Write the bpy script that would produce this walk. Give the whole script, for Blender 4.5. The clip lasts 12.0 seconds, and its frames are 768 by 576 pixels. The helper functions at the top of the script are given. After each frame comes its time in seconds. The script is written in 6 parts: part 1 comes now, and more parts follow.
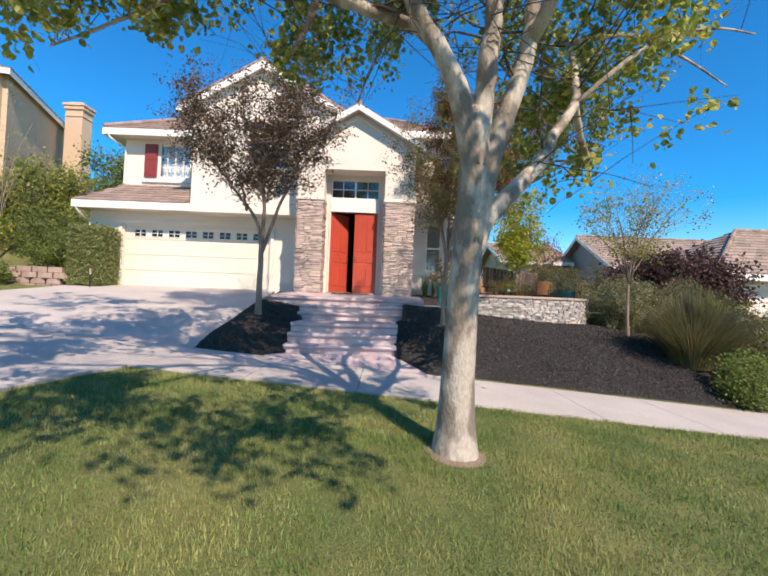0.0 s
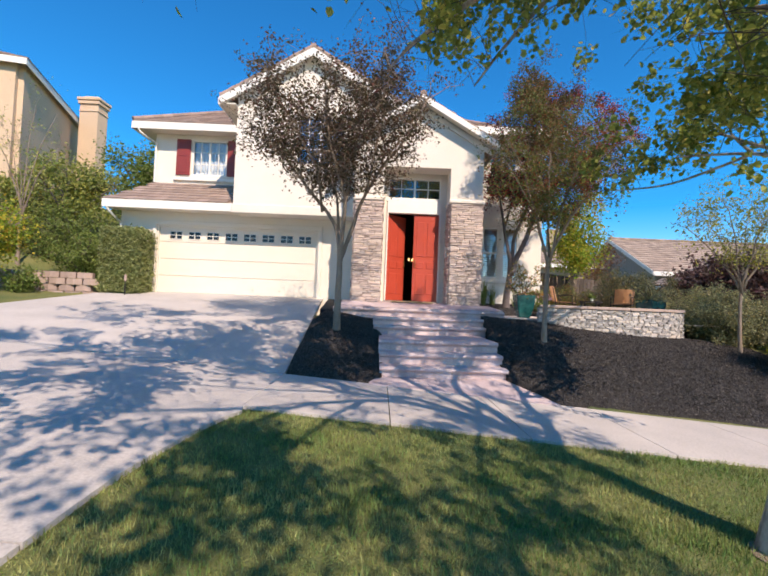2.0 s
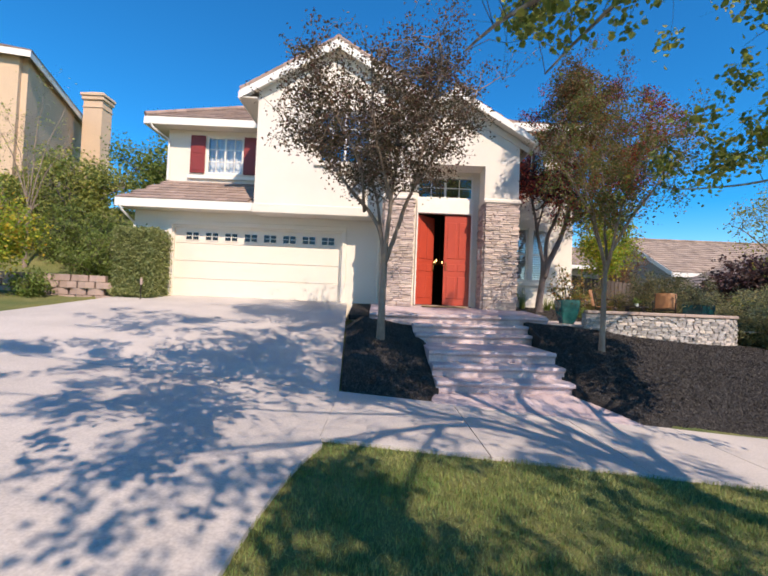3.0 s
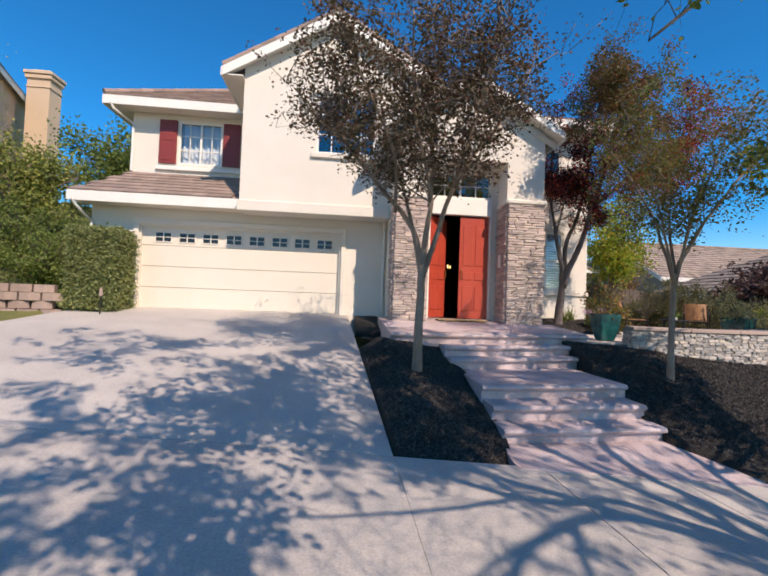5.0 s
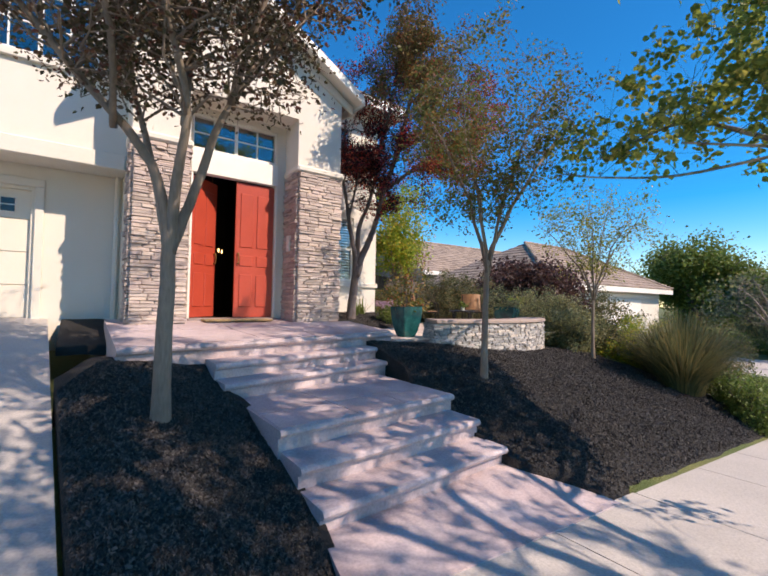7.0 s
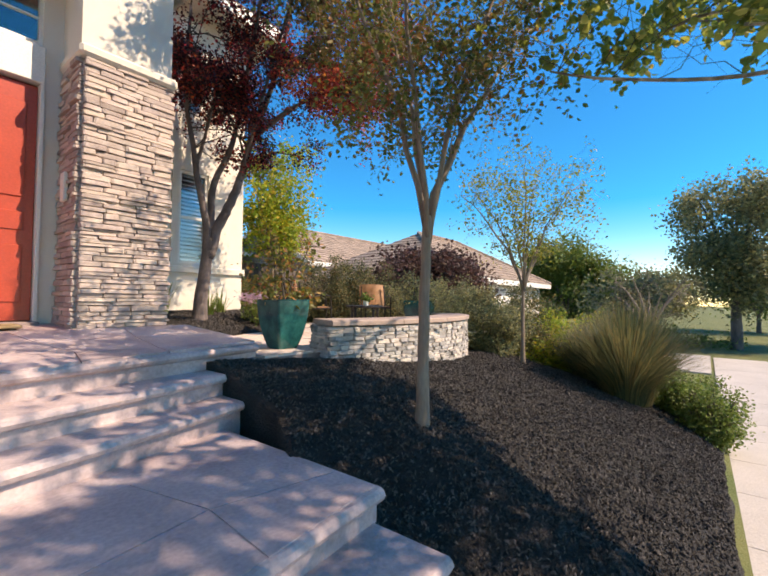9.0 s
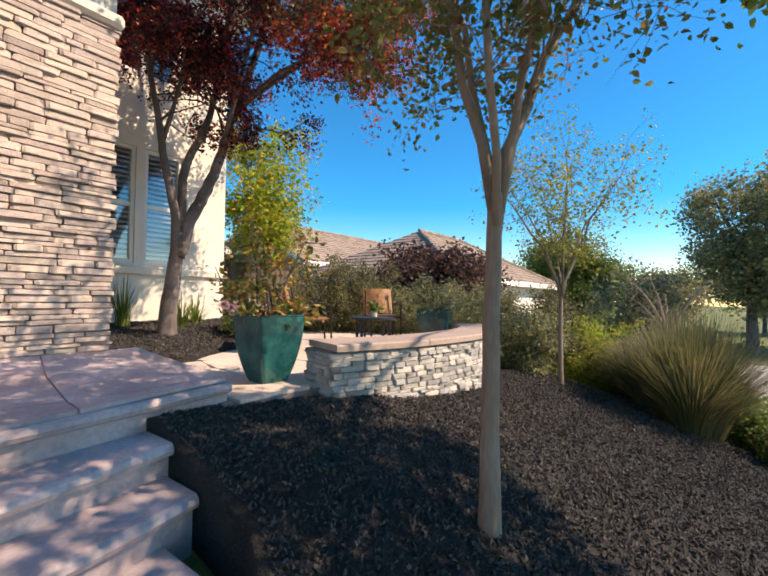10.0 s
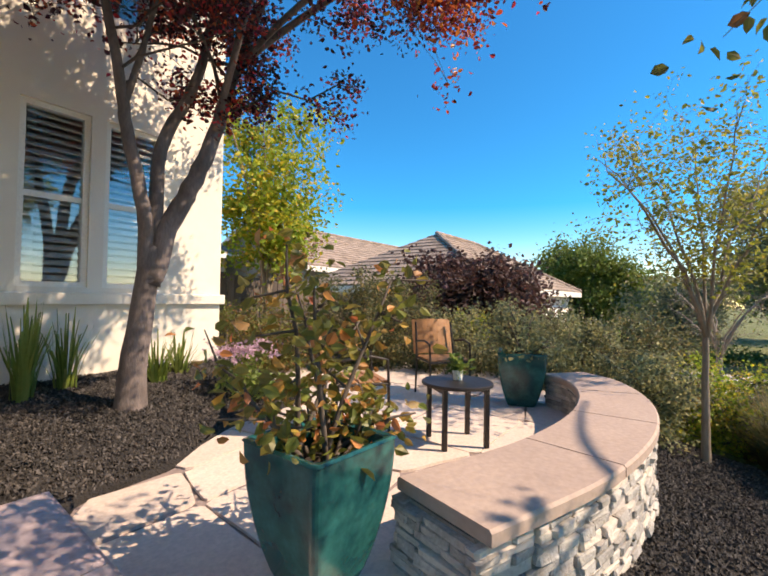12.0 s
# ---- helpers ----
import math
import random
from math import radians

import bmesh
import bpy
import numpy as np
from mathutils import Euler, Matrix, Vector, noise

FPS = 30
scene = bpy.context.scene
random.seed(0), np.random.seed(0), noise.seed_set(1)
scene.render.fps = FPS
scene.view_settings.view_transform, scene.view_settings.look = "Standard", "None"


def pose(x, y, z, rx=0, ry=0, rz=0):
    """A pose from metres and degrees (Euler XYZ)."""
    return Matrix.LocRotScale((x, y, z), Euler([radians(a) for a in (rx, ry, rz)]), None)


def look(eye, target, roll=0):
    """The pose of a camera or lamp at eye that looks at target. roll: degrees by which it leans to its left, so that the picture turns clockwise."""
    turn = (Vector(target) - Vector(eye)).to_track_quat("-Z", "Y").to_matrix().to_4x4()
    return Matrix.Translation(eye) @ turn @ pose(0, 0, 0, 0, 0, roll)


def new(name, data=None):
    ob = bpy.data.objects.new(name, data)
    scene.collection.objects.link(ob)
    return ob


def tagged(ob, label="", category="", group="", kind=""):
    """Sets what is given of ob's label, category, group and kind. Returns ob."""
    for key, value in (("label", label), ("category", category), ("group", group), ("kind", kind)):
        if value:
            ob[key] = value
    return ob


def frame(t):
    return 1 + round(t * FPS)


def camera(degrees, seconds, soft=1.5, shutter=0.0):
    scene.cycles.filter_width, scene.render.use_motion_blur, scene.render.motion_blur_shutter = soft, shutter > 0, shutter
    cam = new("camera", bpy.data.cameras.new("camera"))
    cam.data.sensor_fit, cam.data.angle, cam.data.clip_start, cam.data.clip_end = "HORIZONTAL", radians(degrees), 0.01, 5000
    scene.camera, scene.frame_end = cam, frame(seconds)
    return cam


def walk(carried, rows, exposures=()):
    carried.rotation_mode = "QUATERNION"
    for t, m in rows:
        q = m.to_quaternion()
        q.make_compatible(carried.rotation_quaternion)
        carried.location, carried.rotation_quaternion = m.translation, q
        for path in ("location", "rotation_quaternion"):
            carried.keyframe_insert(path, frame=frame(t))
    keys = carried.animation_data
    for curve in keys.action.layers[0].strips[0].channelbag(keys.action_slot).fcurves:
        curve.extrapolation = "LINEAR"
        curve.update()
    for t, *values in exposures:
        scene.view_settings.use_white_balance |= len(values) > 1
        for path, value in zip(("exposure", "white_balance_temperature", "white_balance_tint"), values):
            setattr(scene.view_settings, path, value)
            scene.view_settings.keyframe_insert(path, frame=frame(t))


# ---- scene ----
cam = camera(85.6, 12.0, 1.9)
METRES, EYE, TILT, LEAN, TURN = 13.6, 1.5, 0.0, 0.0, 0.0
ROWS = [
    (0.0, 0.0, 0.0, 0.0, -0.06, 1.66, -2.23),
    (0.5, -0.0359, 0.0189, 0.0038, -0.4, 1.69, -2.21),
    (1.0, -0.0685, 0.039, 0.0071, -0.44, 1.75, -2.23),
    (1.5, -0.1035, 0.0566, 0.011, -0.49, 1.76, -2.24),
    (2.0, -0.14, 0.0803, 0.0126, -0.54, 1.77, -2.3),
    (2.5, -0.1763, 0.0986, 0.0161, -0.68, 1.75, -2.27),
    (3.0, -0.2065, 0.1234, 0.0198, -1.01, 1.72, -2.26),
    (3.5, -0.2287, 0.1439, 0.0274, -0.76, 1.8, -2.18),
    (5.5, -0.285, 0.2708, 0.0416, -9.96, 1.76, -1.96),
    (6.0, -0.2801, 0.3116, 0.0417, -16.5, 1.84, -1.71),
    (6.5, -0.2634, 0.3511, 0.0414, -26.76, 1.82, -1.33),
    (7.0, -0.2395, 0.3916, 0.041, -36.17, 1.72, -1.08),
    (7.5, -0.2105, 0.4286, 0.0387, -43.39, 1.7, -0.95),
    (9.5, -0.0739, 0.5836, 0.0351, -52.68, 1.39, -0.79),
    (10.0, -0.0447, 0.6169, 0.0452, -52.97, 1.32, -0.8),
    (10.5, -0.0198, 0.6453, 0.0562, -53.21, 1.36, -0.81),
    (11.0, 0.0023, 0.6747, 0.0642, -53.41, 1.34, -0.81),
    (11.5, 0.0194, 0.7098, 0.069, -53.51, 1.31, -0.86),
    (12.0, 0.0327, 0.7454, 0.0748, -53.61, 1.34, -0.91),
]
walk(cam, [(t, pose(0, 0, EYE, TILT, LEAN, TURN) @ pose(METRES * x, METRES * y, METRES * z, 90 + pitch, roll, yaw)) for t, x, y, z, yaw, pitch, roll in ROWS],
     exposures=[(0.0, 0.34, 7700, 21), (3.5, 0.22, 7700, 21), (5.5, 0.02, 7700, 21), (6.5, 0.1, 7700, 21), (7.5, 0.4, 7700, 21), (9.5, 0.54, 9000, 20), (12.0, 0.62, 9000, 20)])

# ---- light ----
SUN_AZIMUTH, SUN_HEIGHT = 27.0, 43.0      # degrees: from straight behind towards +x, and above the horizon
to_sun = Vector((math.sin(radians(SUN_AZIMUTH)) * math.cos(radians(SUN_HEIGHT)),
                 -math.cos(radians(SUN_AZIMUTH)) * math.cos(radians(SUN_HEIGHT)), math.sin(radians(SUN_HEIGHT))))
world = bpy.data.worlds.new("sky")
scene.world = world
world.use_nodes = True
sky = world.node_tree.nodes.new("ShaderNodeTexSky")
sky.sky_type, sky.sun_disc = "NISHITA", False
sky.sun_elevation, sky.sun_rotation = radians(SUN_HEIGHT), radians(180 - SUN_AZIMUTH)
sky.altitude, sky.air_density, sky.dust_density, sky.ozone_density = 300, 1.0, 0.05, 4.0
background = world.node_tree.nodes["Background"]
background.inputs["Strength"].default_value = 0.15
deep = world.node_tree.nodes.new("ShaderNodeHueSaturation")
deep.inputs["Saturation"].default_value = 1.55
deep.inputs["Value"].default_value = 1.3
world.node_tree.links.new(sky.outputs["Color"], deep.inputs["Color"])
world.node_tree.links.new(deep.outputs["Color"], background.inputs["Color"])
sun = new("sun", bpy.data.lights.new("sun", "SUN"))
sun.data.energy, sun.data.angle, sun.data.color = 5.0, radians(0.55), (1.0, 0.94, 0.84)
sun.matrix_world = look(to_sun * 60, (0, 0, 0))

# ---- materials ----
def material(name, colour, other=None, rough=0.8, scale=8.0, fine=90.0, amount=0.5, bump=0.25, metal=0.0, per="", spread=0.0, hue=0.0,
             translucent=0.0, stretch=(1, 1, 1), third=None, bump_dist=0.01, edge=0.15):
    """A surface with colour variation at two scales and a fine relief."""
    m = bpy.data.materials.new(name)
    m.use_nodes = True
    n, l = m.node_tree.nodes, m.node_tree.links
    b = n["Principled BSDF"]
    b.inputs["Roughness"].default_value, b.inputs["Metallic"].default_value = rough, metal
    other = other or tuple(c * 0.75 for c in colour)
    place = n.new("ShaderNodeNewGeometry")
    stretch_node = n.new("ShaderNodeMapping")
    stretch_node.inputs["Scale"].default_value = stretch
    l.new(place.outputs["Position"], stretch_node.inputs["Vector"])
    big, small = n.new("ShaderNodeTexNoise"), n.new("ShaderNodeTexNoise")
    for tex, s in ((big, scale), (small, fine)):
        tex.inputs["Scale"].default_value, tex.inputs["Detail"].default_value = s, 5
        l.new(stretch_node.outputs["Vector"], tex.inputs["Vector"])
    ramp = n.new("ShaderNodeMapRange")
    ramp.inputs["From Min"].default_value, ramp.inputs["From Max"].default_value = 0.5 - edge, 0.5 + edge
    l.new(big.outputs["Fac"], ramp.inputs["Value"])
    mix = n.new("ShaderNodeMix")
    mix.data_type = "RGBA"
    mix.inputs["A"].default_value, mix.inputs["B"].default_value = (*colour, 1), (*other, 1)
    scaled = n.new("ShaderNodeMath")
    scaled.operation = "MULTIPLY"
    scaled.inputs[1].default_value = amount
    l.new(ramp.outputs["Result"], scaled.inputs[0])
    l.new(scaled.outputs[0], mix.inputs["Factor"])
    out = mix.outputs["Result"]
    grain = n.new("ShaderNodeMix")
    grain.data_type, grain.blend_type = "RGBA", "MULTIPLY"
    shade = n.new("ShaderNodeMapRange")
    shade.inputs["From Min"].default_value, shade.inputs["From Max"].default_value = 0.3, 0.7
    shade.inputs["To Min"].default_value = 0.72
    l.new(small.outputs["Fac"], shade.inputs["Value"])
    grain.inputs["Factor"].default_value = min(1.0, amount + 0.2)
    l.new(out, grain.inputs["A"])
    l.new(shade.outputs["Result"], grain.inputs["B"])
    out = grain.outputs["Result"]
    if per:
        pick = n.new("ShaderNodeObjectInfo").outputs["Random"] if per == "object" else place.outputs["Random Per Island"]
        if third:
            more = n.new("ShaderNodeMix")
            more.data_type = "RGBA"
            step = n.new("ShaderNodeMapRange")
            step.inputs["From Min"].default_value, step.inputs["From Max"].default_value = 0.55, 0.95
            l.new(pick, step.inputs["Value"])
            l.new(step.outputs["Result"], more.inputs["Factor"])
            l.new(out, more.inputs["A"])
            more.inputs["B"].default_value = (*third, 1)
            out = more.outputs["Result"]
        hs = n.new("ShaderNodeHueSaturation")
        v, h = n.new("ShaderNodeMapRange"), n.new("ShaderNodeMapRange")
        v.inputs["To Min"].default_value, v.inputs["To Max"].default_value = 1 - spread, 1 + spread
        h.inputs["To Min"].default_value, h.inputs["To Max"].default_value = 0.5 - hue, 0.5 + hue
        wild = n.new("ShaderNodeTexWhiteNoise")
        wild.noise_dimensions = "1D"
        l.new(pick, wild.inputs["W"])
        l.new(pick, v.inputs["Value"])
        l.new(wild.outputs["Value"], h.inputs["Value"])
        l.new(v.outputs["Result"], hs.inputs["Value"])
        l.new(h.outputs["Result"], hs.inputs["Hue"])
        l.new(out, hs.inputs["Color"])
        out = hs.outputs["Color"]
    l.new(out, b.inputs["Base Color"])
    if bump:
        bm_node = n.new("ShaderNodeBump")
        bm_node.inputs["Strength"].default_value, bm_node.inputs["Distance"].default_value = bump, bump_dist
        l.new(small.outputs["Fac"], bm_node.inputs["Height"])
        l.new(bm_node.outputs["Normal"], b.inputs["Normal"])
    if translucent:
        thin = n.new("ShaderNodeBsdfTranslucent")
        both = n.new("ShaderNodeMixShader")
        both.inputs["Fac"].default_value = translucent
        l.new(out, thin.inputs["Color"])
        l.new(b.outputs["BSDF"], both.inputs[1])
        l.new(thin.outputs["BSDF"], both.inputs[2])
        l.new(both.outputs["Shader"], n["Material Output"].inputs["Surface"])
    return m


def glass_material(name, tint=(0.02, 0.03, 0.04)):
    m = bpy.data.materials.new(name)
    m.use_nodes = True
    n, l = m.node_tree.nodes, m.node_tree.links
    b = n["Principled BSDF"]
    b.inputs["Base Color"].default_value = (*tint, 1)
    b.inputs["Roughness"].default_value = 0.03
    clear, both = n.new("ShaderNodeBsdfTransparent"), n.new("ShaderNodeMixShader")
    gloss = n.new("ShaderNodeBsdfGlossy")
    gloss.inputs["Roughness"].default_value = 0.02
    clear.inputs["Color"].default_value = (0.88, 0.91, 0.92, 1)
    both.inputs["Fac"].default_value = 0.12
    l.new(clear.outputs["BSDF"], both.inputs[1])
    l.new(gloss.outputs["BSDF"], both.inputs[2])
    l.new(both.outputs["Shader"], n["Material Output"].inputs["Surface"])
    return m


STUCCO = material("cream stucco", (0.79, 0.73, 0.64), (0.73, 0.665, 0.57), 0.9, 1.3, 160, 0.5, 0.35)
TRIM = material("white trim paint", (0.82, 0.80, 0.74), (0.74, 0.71, 0.64), 0.55, 3, 60, 0.4, 0.05)
GARAGE = material("cream door paint", (0.76, 0.69, 0.585), (0.71, 0.64, 0.54), 0.5, 2, 120, 0.35, 0.08)
ROOF = material("brown concrete tile", (0.36, 0.26, 0.21), (0.26, 0.19, 0.16), 0.85, 3, 70, 0.6, 0.3, per="island", spread=0.22)
ROOF_PIECE = material("brown concrete roof tile", (0.36, 0.26, 0.21), (0.26, 0.19, 0.16), 0.85, 3, 70, 0.6, 0.3, per="object", spread=0.22)
RED = material("red door paint", (0.50, 0.07, 0.04), (0.41, 0.055, 0.032), 0.35, 3, 50, 0.5, 0.06)
SHUTTER = material("red shutter paint", (0.27, 0.035, 0.03), (0.2, 0.03, 0.026), 0.5, 4, 60, 0.5, 0.05)
STONE = material("pinkish ledger stone", (0.55, 0.455, 0.415), (0.40, 0.32, 0.29), 0.9, 9, 60, 0.7, 0.6, per="object", spread=0.24, hue=0.012, third=(0.46, 0.37, 0.32))
WALLSTONE = material("pale ledger stone", (0.56, 0.535, 0.51), (0.31, 0.285, 0.265), 0.9, 9, 60, 0.8, 0.8, per="object", spread=0.34, hue=0.012, third=(0.46, 0.40, 0.35))
MORTAR = material("dark stone joint", (0.30, 0.245, 0.22), (0.22, 0.18, 0.16), 0.95, 8, 60, 0.6, 0.5)
CAP = material("buff flagstone cap", (0.44, 0.335, 0.285), (0.33, 0.245, 0.21), 0.8, 3.2, 30, 0.4, 0.3)
CONCRETE = material("weathered concrete", (0.555, 0.505, 0.465), (0.45, 0.41, 0.38), 0.9, 1.1, 55, 0.7, 0.3)
FLAG = material("pink stamped flagstone", (0.62, 0.505, 0.505), (0.42, 0.315, 0.315), 0.72, 2.2, 40, 0.7, 0.3, per="object", spread=0.07)
FLAGBASE = material("flagstone mortar", (0.33, 0.255, 0.24), (0.25, 0.195, 0.185), 0.85, 3, 40, 0.7, 0.4)
MULCH = material("dark bark mulch", (0.034, 0.030, 0.028), (0.018, 0.0155, 0.0145), 0.95, 4, 55, 0.8, 1.0, bump_dist=0.04)
CHIP = material("bark chips", (0.060, 0.053, 0.050), (0.027, 0.025, 0.024), 0.95, 2.2, 60, 0.8, 0.3, per="island", spread=0.4, third=(0.075, 0.066, 0.062))
LAWN = material("lawn soil and thatch", (0.10, 0.135, 0.035), (0.22, 0.205, 0.07), 0.95, 0.9, 60, 0.8, 0.8, bump_dist=0.03)
BLADE = material("grass blades", (0.16, 0.255, 0.06), (0.45, 0.435, 0.155), 0.6, 1.2, 16, 0.9, 0, per="island", spread=0.6, hue=0.015, translucent=0.25, third=(0.09, 0.16, 0.04), edge=0.1)
BARK_PALE = material("pale mottled sycamore bark", (0.50, 0.44, 0.36), (0.20, 0.16, 0.12), 0.85, 5.5, 45, 0.9, 0.5, stretch=(1, 1, 0.5), bump_dist=0.02, edge=0.06)
BARK_TAN = material("smooth tan bark", (0.31, 0.24, 0.185), (0.17, 0.13, 0.10), 0.75, 5, 60, 0.8, 0.3, stretch=(1, 1, 0.2))
BARK_GREY = material("grey brown bark", (0.20, 0.16, 0.15), (0.10, 0.08, 0.075), 0.9, 7, 60, 0.8, 0.6, stretch=(1, 1, 0.4))
TWIG = material("dark twig bark", (0.11, 0.085, 0.07), (0.07, 0.055, 0.045), 0.9, 8, 60, 0.6, 0.2)
LEAF_SYC = material("fresh sycamore leaves", (0.31, 0.37, 0.075), (0.23, 0.29, 0.06), 0.5, 3, 30, 0.5, 0, per="island", spread=0.35, hue=0.02, translucent=0.54, third=(0.42, 0.38, 0.09))
LEAF_BROWN = material("brownish olive leaves", (0.12, 0.11, 0.05), (0.13, 0.085, 0.05), 0.5, 2.5, 30, 0.7, 0, per="island", spread=0.4, hue=0.02, translucent=0.44, third=(0.13, 0.055, 0.04))
LEAF_OLIVE = material("olive green leaves", (0.18, 0.235, 0.06), (0.2, 0.19, 0.05), 0.5, 2, 30, 0.7, 0, per="island", spread=0.4, hue=0.02, translucent=0.49, third=(0.20, 0.09, 0.03))
LEAF_PURPLE = material("purple plum leaves", (0.10, 0.022, 0.030), (0.085, 0.016, 0.028), 0.4, 1.6, 30, 0.7, 0, per="island", spread=0.45, hue=0.02, translucent=0.49, third=(0.46, 0.05, 0.03))
LEAF_BRONZE = material("bronze green plum leaves", (0.17, 0.17, 0.045), (0.14, 0.085, 0.03), 0.45, 1.4, 30, 0.8, 0, per="island", spread=0.45, hue=0.02, translucent=0.45, third=(0.20, 0.07, 0.03))
# sunlight on the plum's front tips is put into this brighter red
LEAF_RED = material("sunlit red plum leaves", (0.48, 0.06, 0.035), (0.24, 0.03, 0.03), 0.4, 1.6, 30, 0.8, 0, per="island", spread=0.45, hue=0.02, translucent=0.5, third=(0.42, 0.13, 0.03))
LEAF_YELLOW = material("yellow green leaves", (0.37, 0.50, 0.06), (0.30, 0.42, 0.05), 0.5, 2, 30, 0.7, 0, per="island", spread=0.35, hue=0.02, translucent=0.54, third=(0.50, 0.36, 0.05))
LEAF_ORANGE = material("orange leaves", (0.32, 0.15, 0.07), (0.25, 0.12, 0.05), 0.5, 2, 30, 0.7, 0, per="island", spread=0.35, hue=0.02, translucent=0.54)
LEAF_GREEN = material("mid green leaves", (0.17, 0.26, 0.05), (0.22, 0.28, 0.065), 0.5, 1.5, 30, 0.7, 0, per="island", spread=0.4, hue=0.02, translucent=0.44, third=(0.18, 0.22, 0.06))
LEAF_HEDGE = material("clipped hedge leaves", (0.31, 0.36, 0.13), (0.24, 0.29, 0.10), 0.5, 2.5, 30, 0.7, 0, per="island", spread=0.45, hue=0.015, translucent=0.39, third=(0.24, 0.25, 0.11))
LEAF_GREY = material("grey green leaves", (0.23, 0.27, 0.14), (0.29, 0.275, 0.15), 0.6, 1.5, 30, 0.7, 0, per="island", spread=0.4, hue=0.02, translucent=0.44, third=(0.30, 0.26, 0.11))
LEAF_REED = material("reedy grass stems", (0.13, 0.16, 0.075), (0.18, 0.18, 0.085), 0.6, 1.5, 20, 0.7, 0, per="island", spread=0.45, hue=0.02, translucent=0.44, third=(0.20, 0.15, 0.06))
LEAF_MAROON = material("dark burgundy leaves", (0.125, 0.07, 0.062), (0.08, 0.047, 0.043), 0.55, 1.5, 30, 0.7, 0, per="island", spread=0.4, hue=0.02, translucent=0.39, third=(0.12, 0.055, 0.045))
PINK = material("pale pink petals", (0.62, 0.42, 0.52), (0.55, 0.33, 0.45), 0.6, 9, 40, 0.5, 0, per="island", spread=0.2, translucent=0.44)
LAVENDER = material("lavender petals", (0.26, 0.2, 0.42), (0.2, 0.16, 0.36), 0.6, 9, 40, 0.5, 0, per="island", spread=0.2, translucent=0.44)
GLAZE = material("teal ceramic glaze", (0.004, 0.06, 0.065), (0.018, 0.15, 0.14), 0.22, 7, 40, 0.8, 0.06)
SOIL = material("potting soil", (0.035, 0.025, 0.02), (0.02, 0.015, 0.012), 0.95, 9, 60, 0.7, 0.8)
TERRACOTTA = material("terracotta", (0.46, 0.19, 0.085), (0.36, 0.14, 0.07), 0.8, 5, 50, 0.6, 0.2)
WOOD = material("honey brown slatted wood", (0.40, 0.19, 0.075), (0.30, 0.13, 0.05), 0.5, 4, 40, 0.6, 0.2, stretch=(1, 1, 6))
METAL = material("dark bronze metal", (0.045, 0.037, 0.034), (0.03, 0.026, 0.025), 0.45, 9, 60, 0.5, 0.1, metal=0.6)
FENCE = material("weathered grey brown fence wood", (0.15, 0.115, 0.095), (0.09, 0.07, 0.06), 0.9, 5, 50, 0.8, 0.4, per="object", spread=0.35, stretch=(1, 1, 0.12))
BLOCK = material("tan pink concrete block", (0.42, 0.31, 0.265), (0.33, 0.245, 0.21), 0.9, 6, 50, 0.7, 0.5, per="object", spread=0.15)
BEIGE = material("tan stucco", (0.64, 0.47, 0.32), (0.57, 0.42, 0.29), 0.9, 1.2, 120, 0.5, 0.3)
GREYWALL = material("grey green stucco", (0.36, 0.36, 0.33), (0.31, 0.31, 0.285), 0.9, 1.2, 120, 0.5, 0.3)
TANROOF = material("buff concrete tile", (0.36, 0.275, 0.215), (0.27, 0.205, 0.165), 0.85, 3, 60, 0.6, 0.3, per="island", spread=0.25)
# gloom of the unlit rooms is put into this wall, floor and ceiling colour
DARK = material("dark unlit interior", (0.09, 0.07, 0.055), (0.07, 0.055, 0.045), 0.8, 2, 40, 0.4, 0)
BLIND = material("white shutter slats", (0.78, 0.78, 0.76), (0.7, 0.7, 0.68), 0.5, 5, 50, 0.3, 0)
GLASS = glass_material("window glass")
BRASS = material("brass hardware", (0.42, 0.28, 0.11), (0.32, 0.21, 0.08), 0.4, 20, 80, 0.4, 0, metal=1.0)
BULB = bpy.data.materials.new("warm lamp glow")
BULB.use_nodes = True
BULB.node_tree.nodes["Principled BSDF"].inputs["Emission Color"].default_value = (1.0, 0.6, 0.25, 1)
BULB.node_tree.nodes["Principled BSDF"].inputs["Emission Strength"].default_value = 6.0

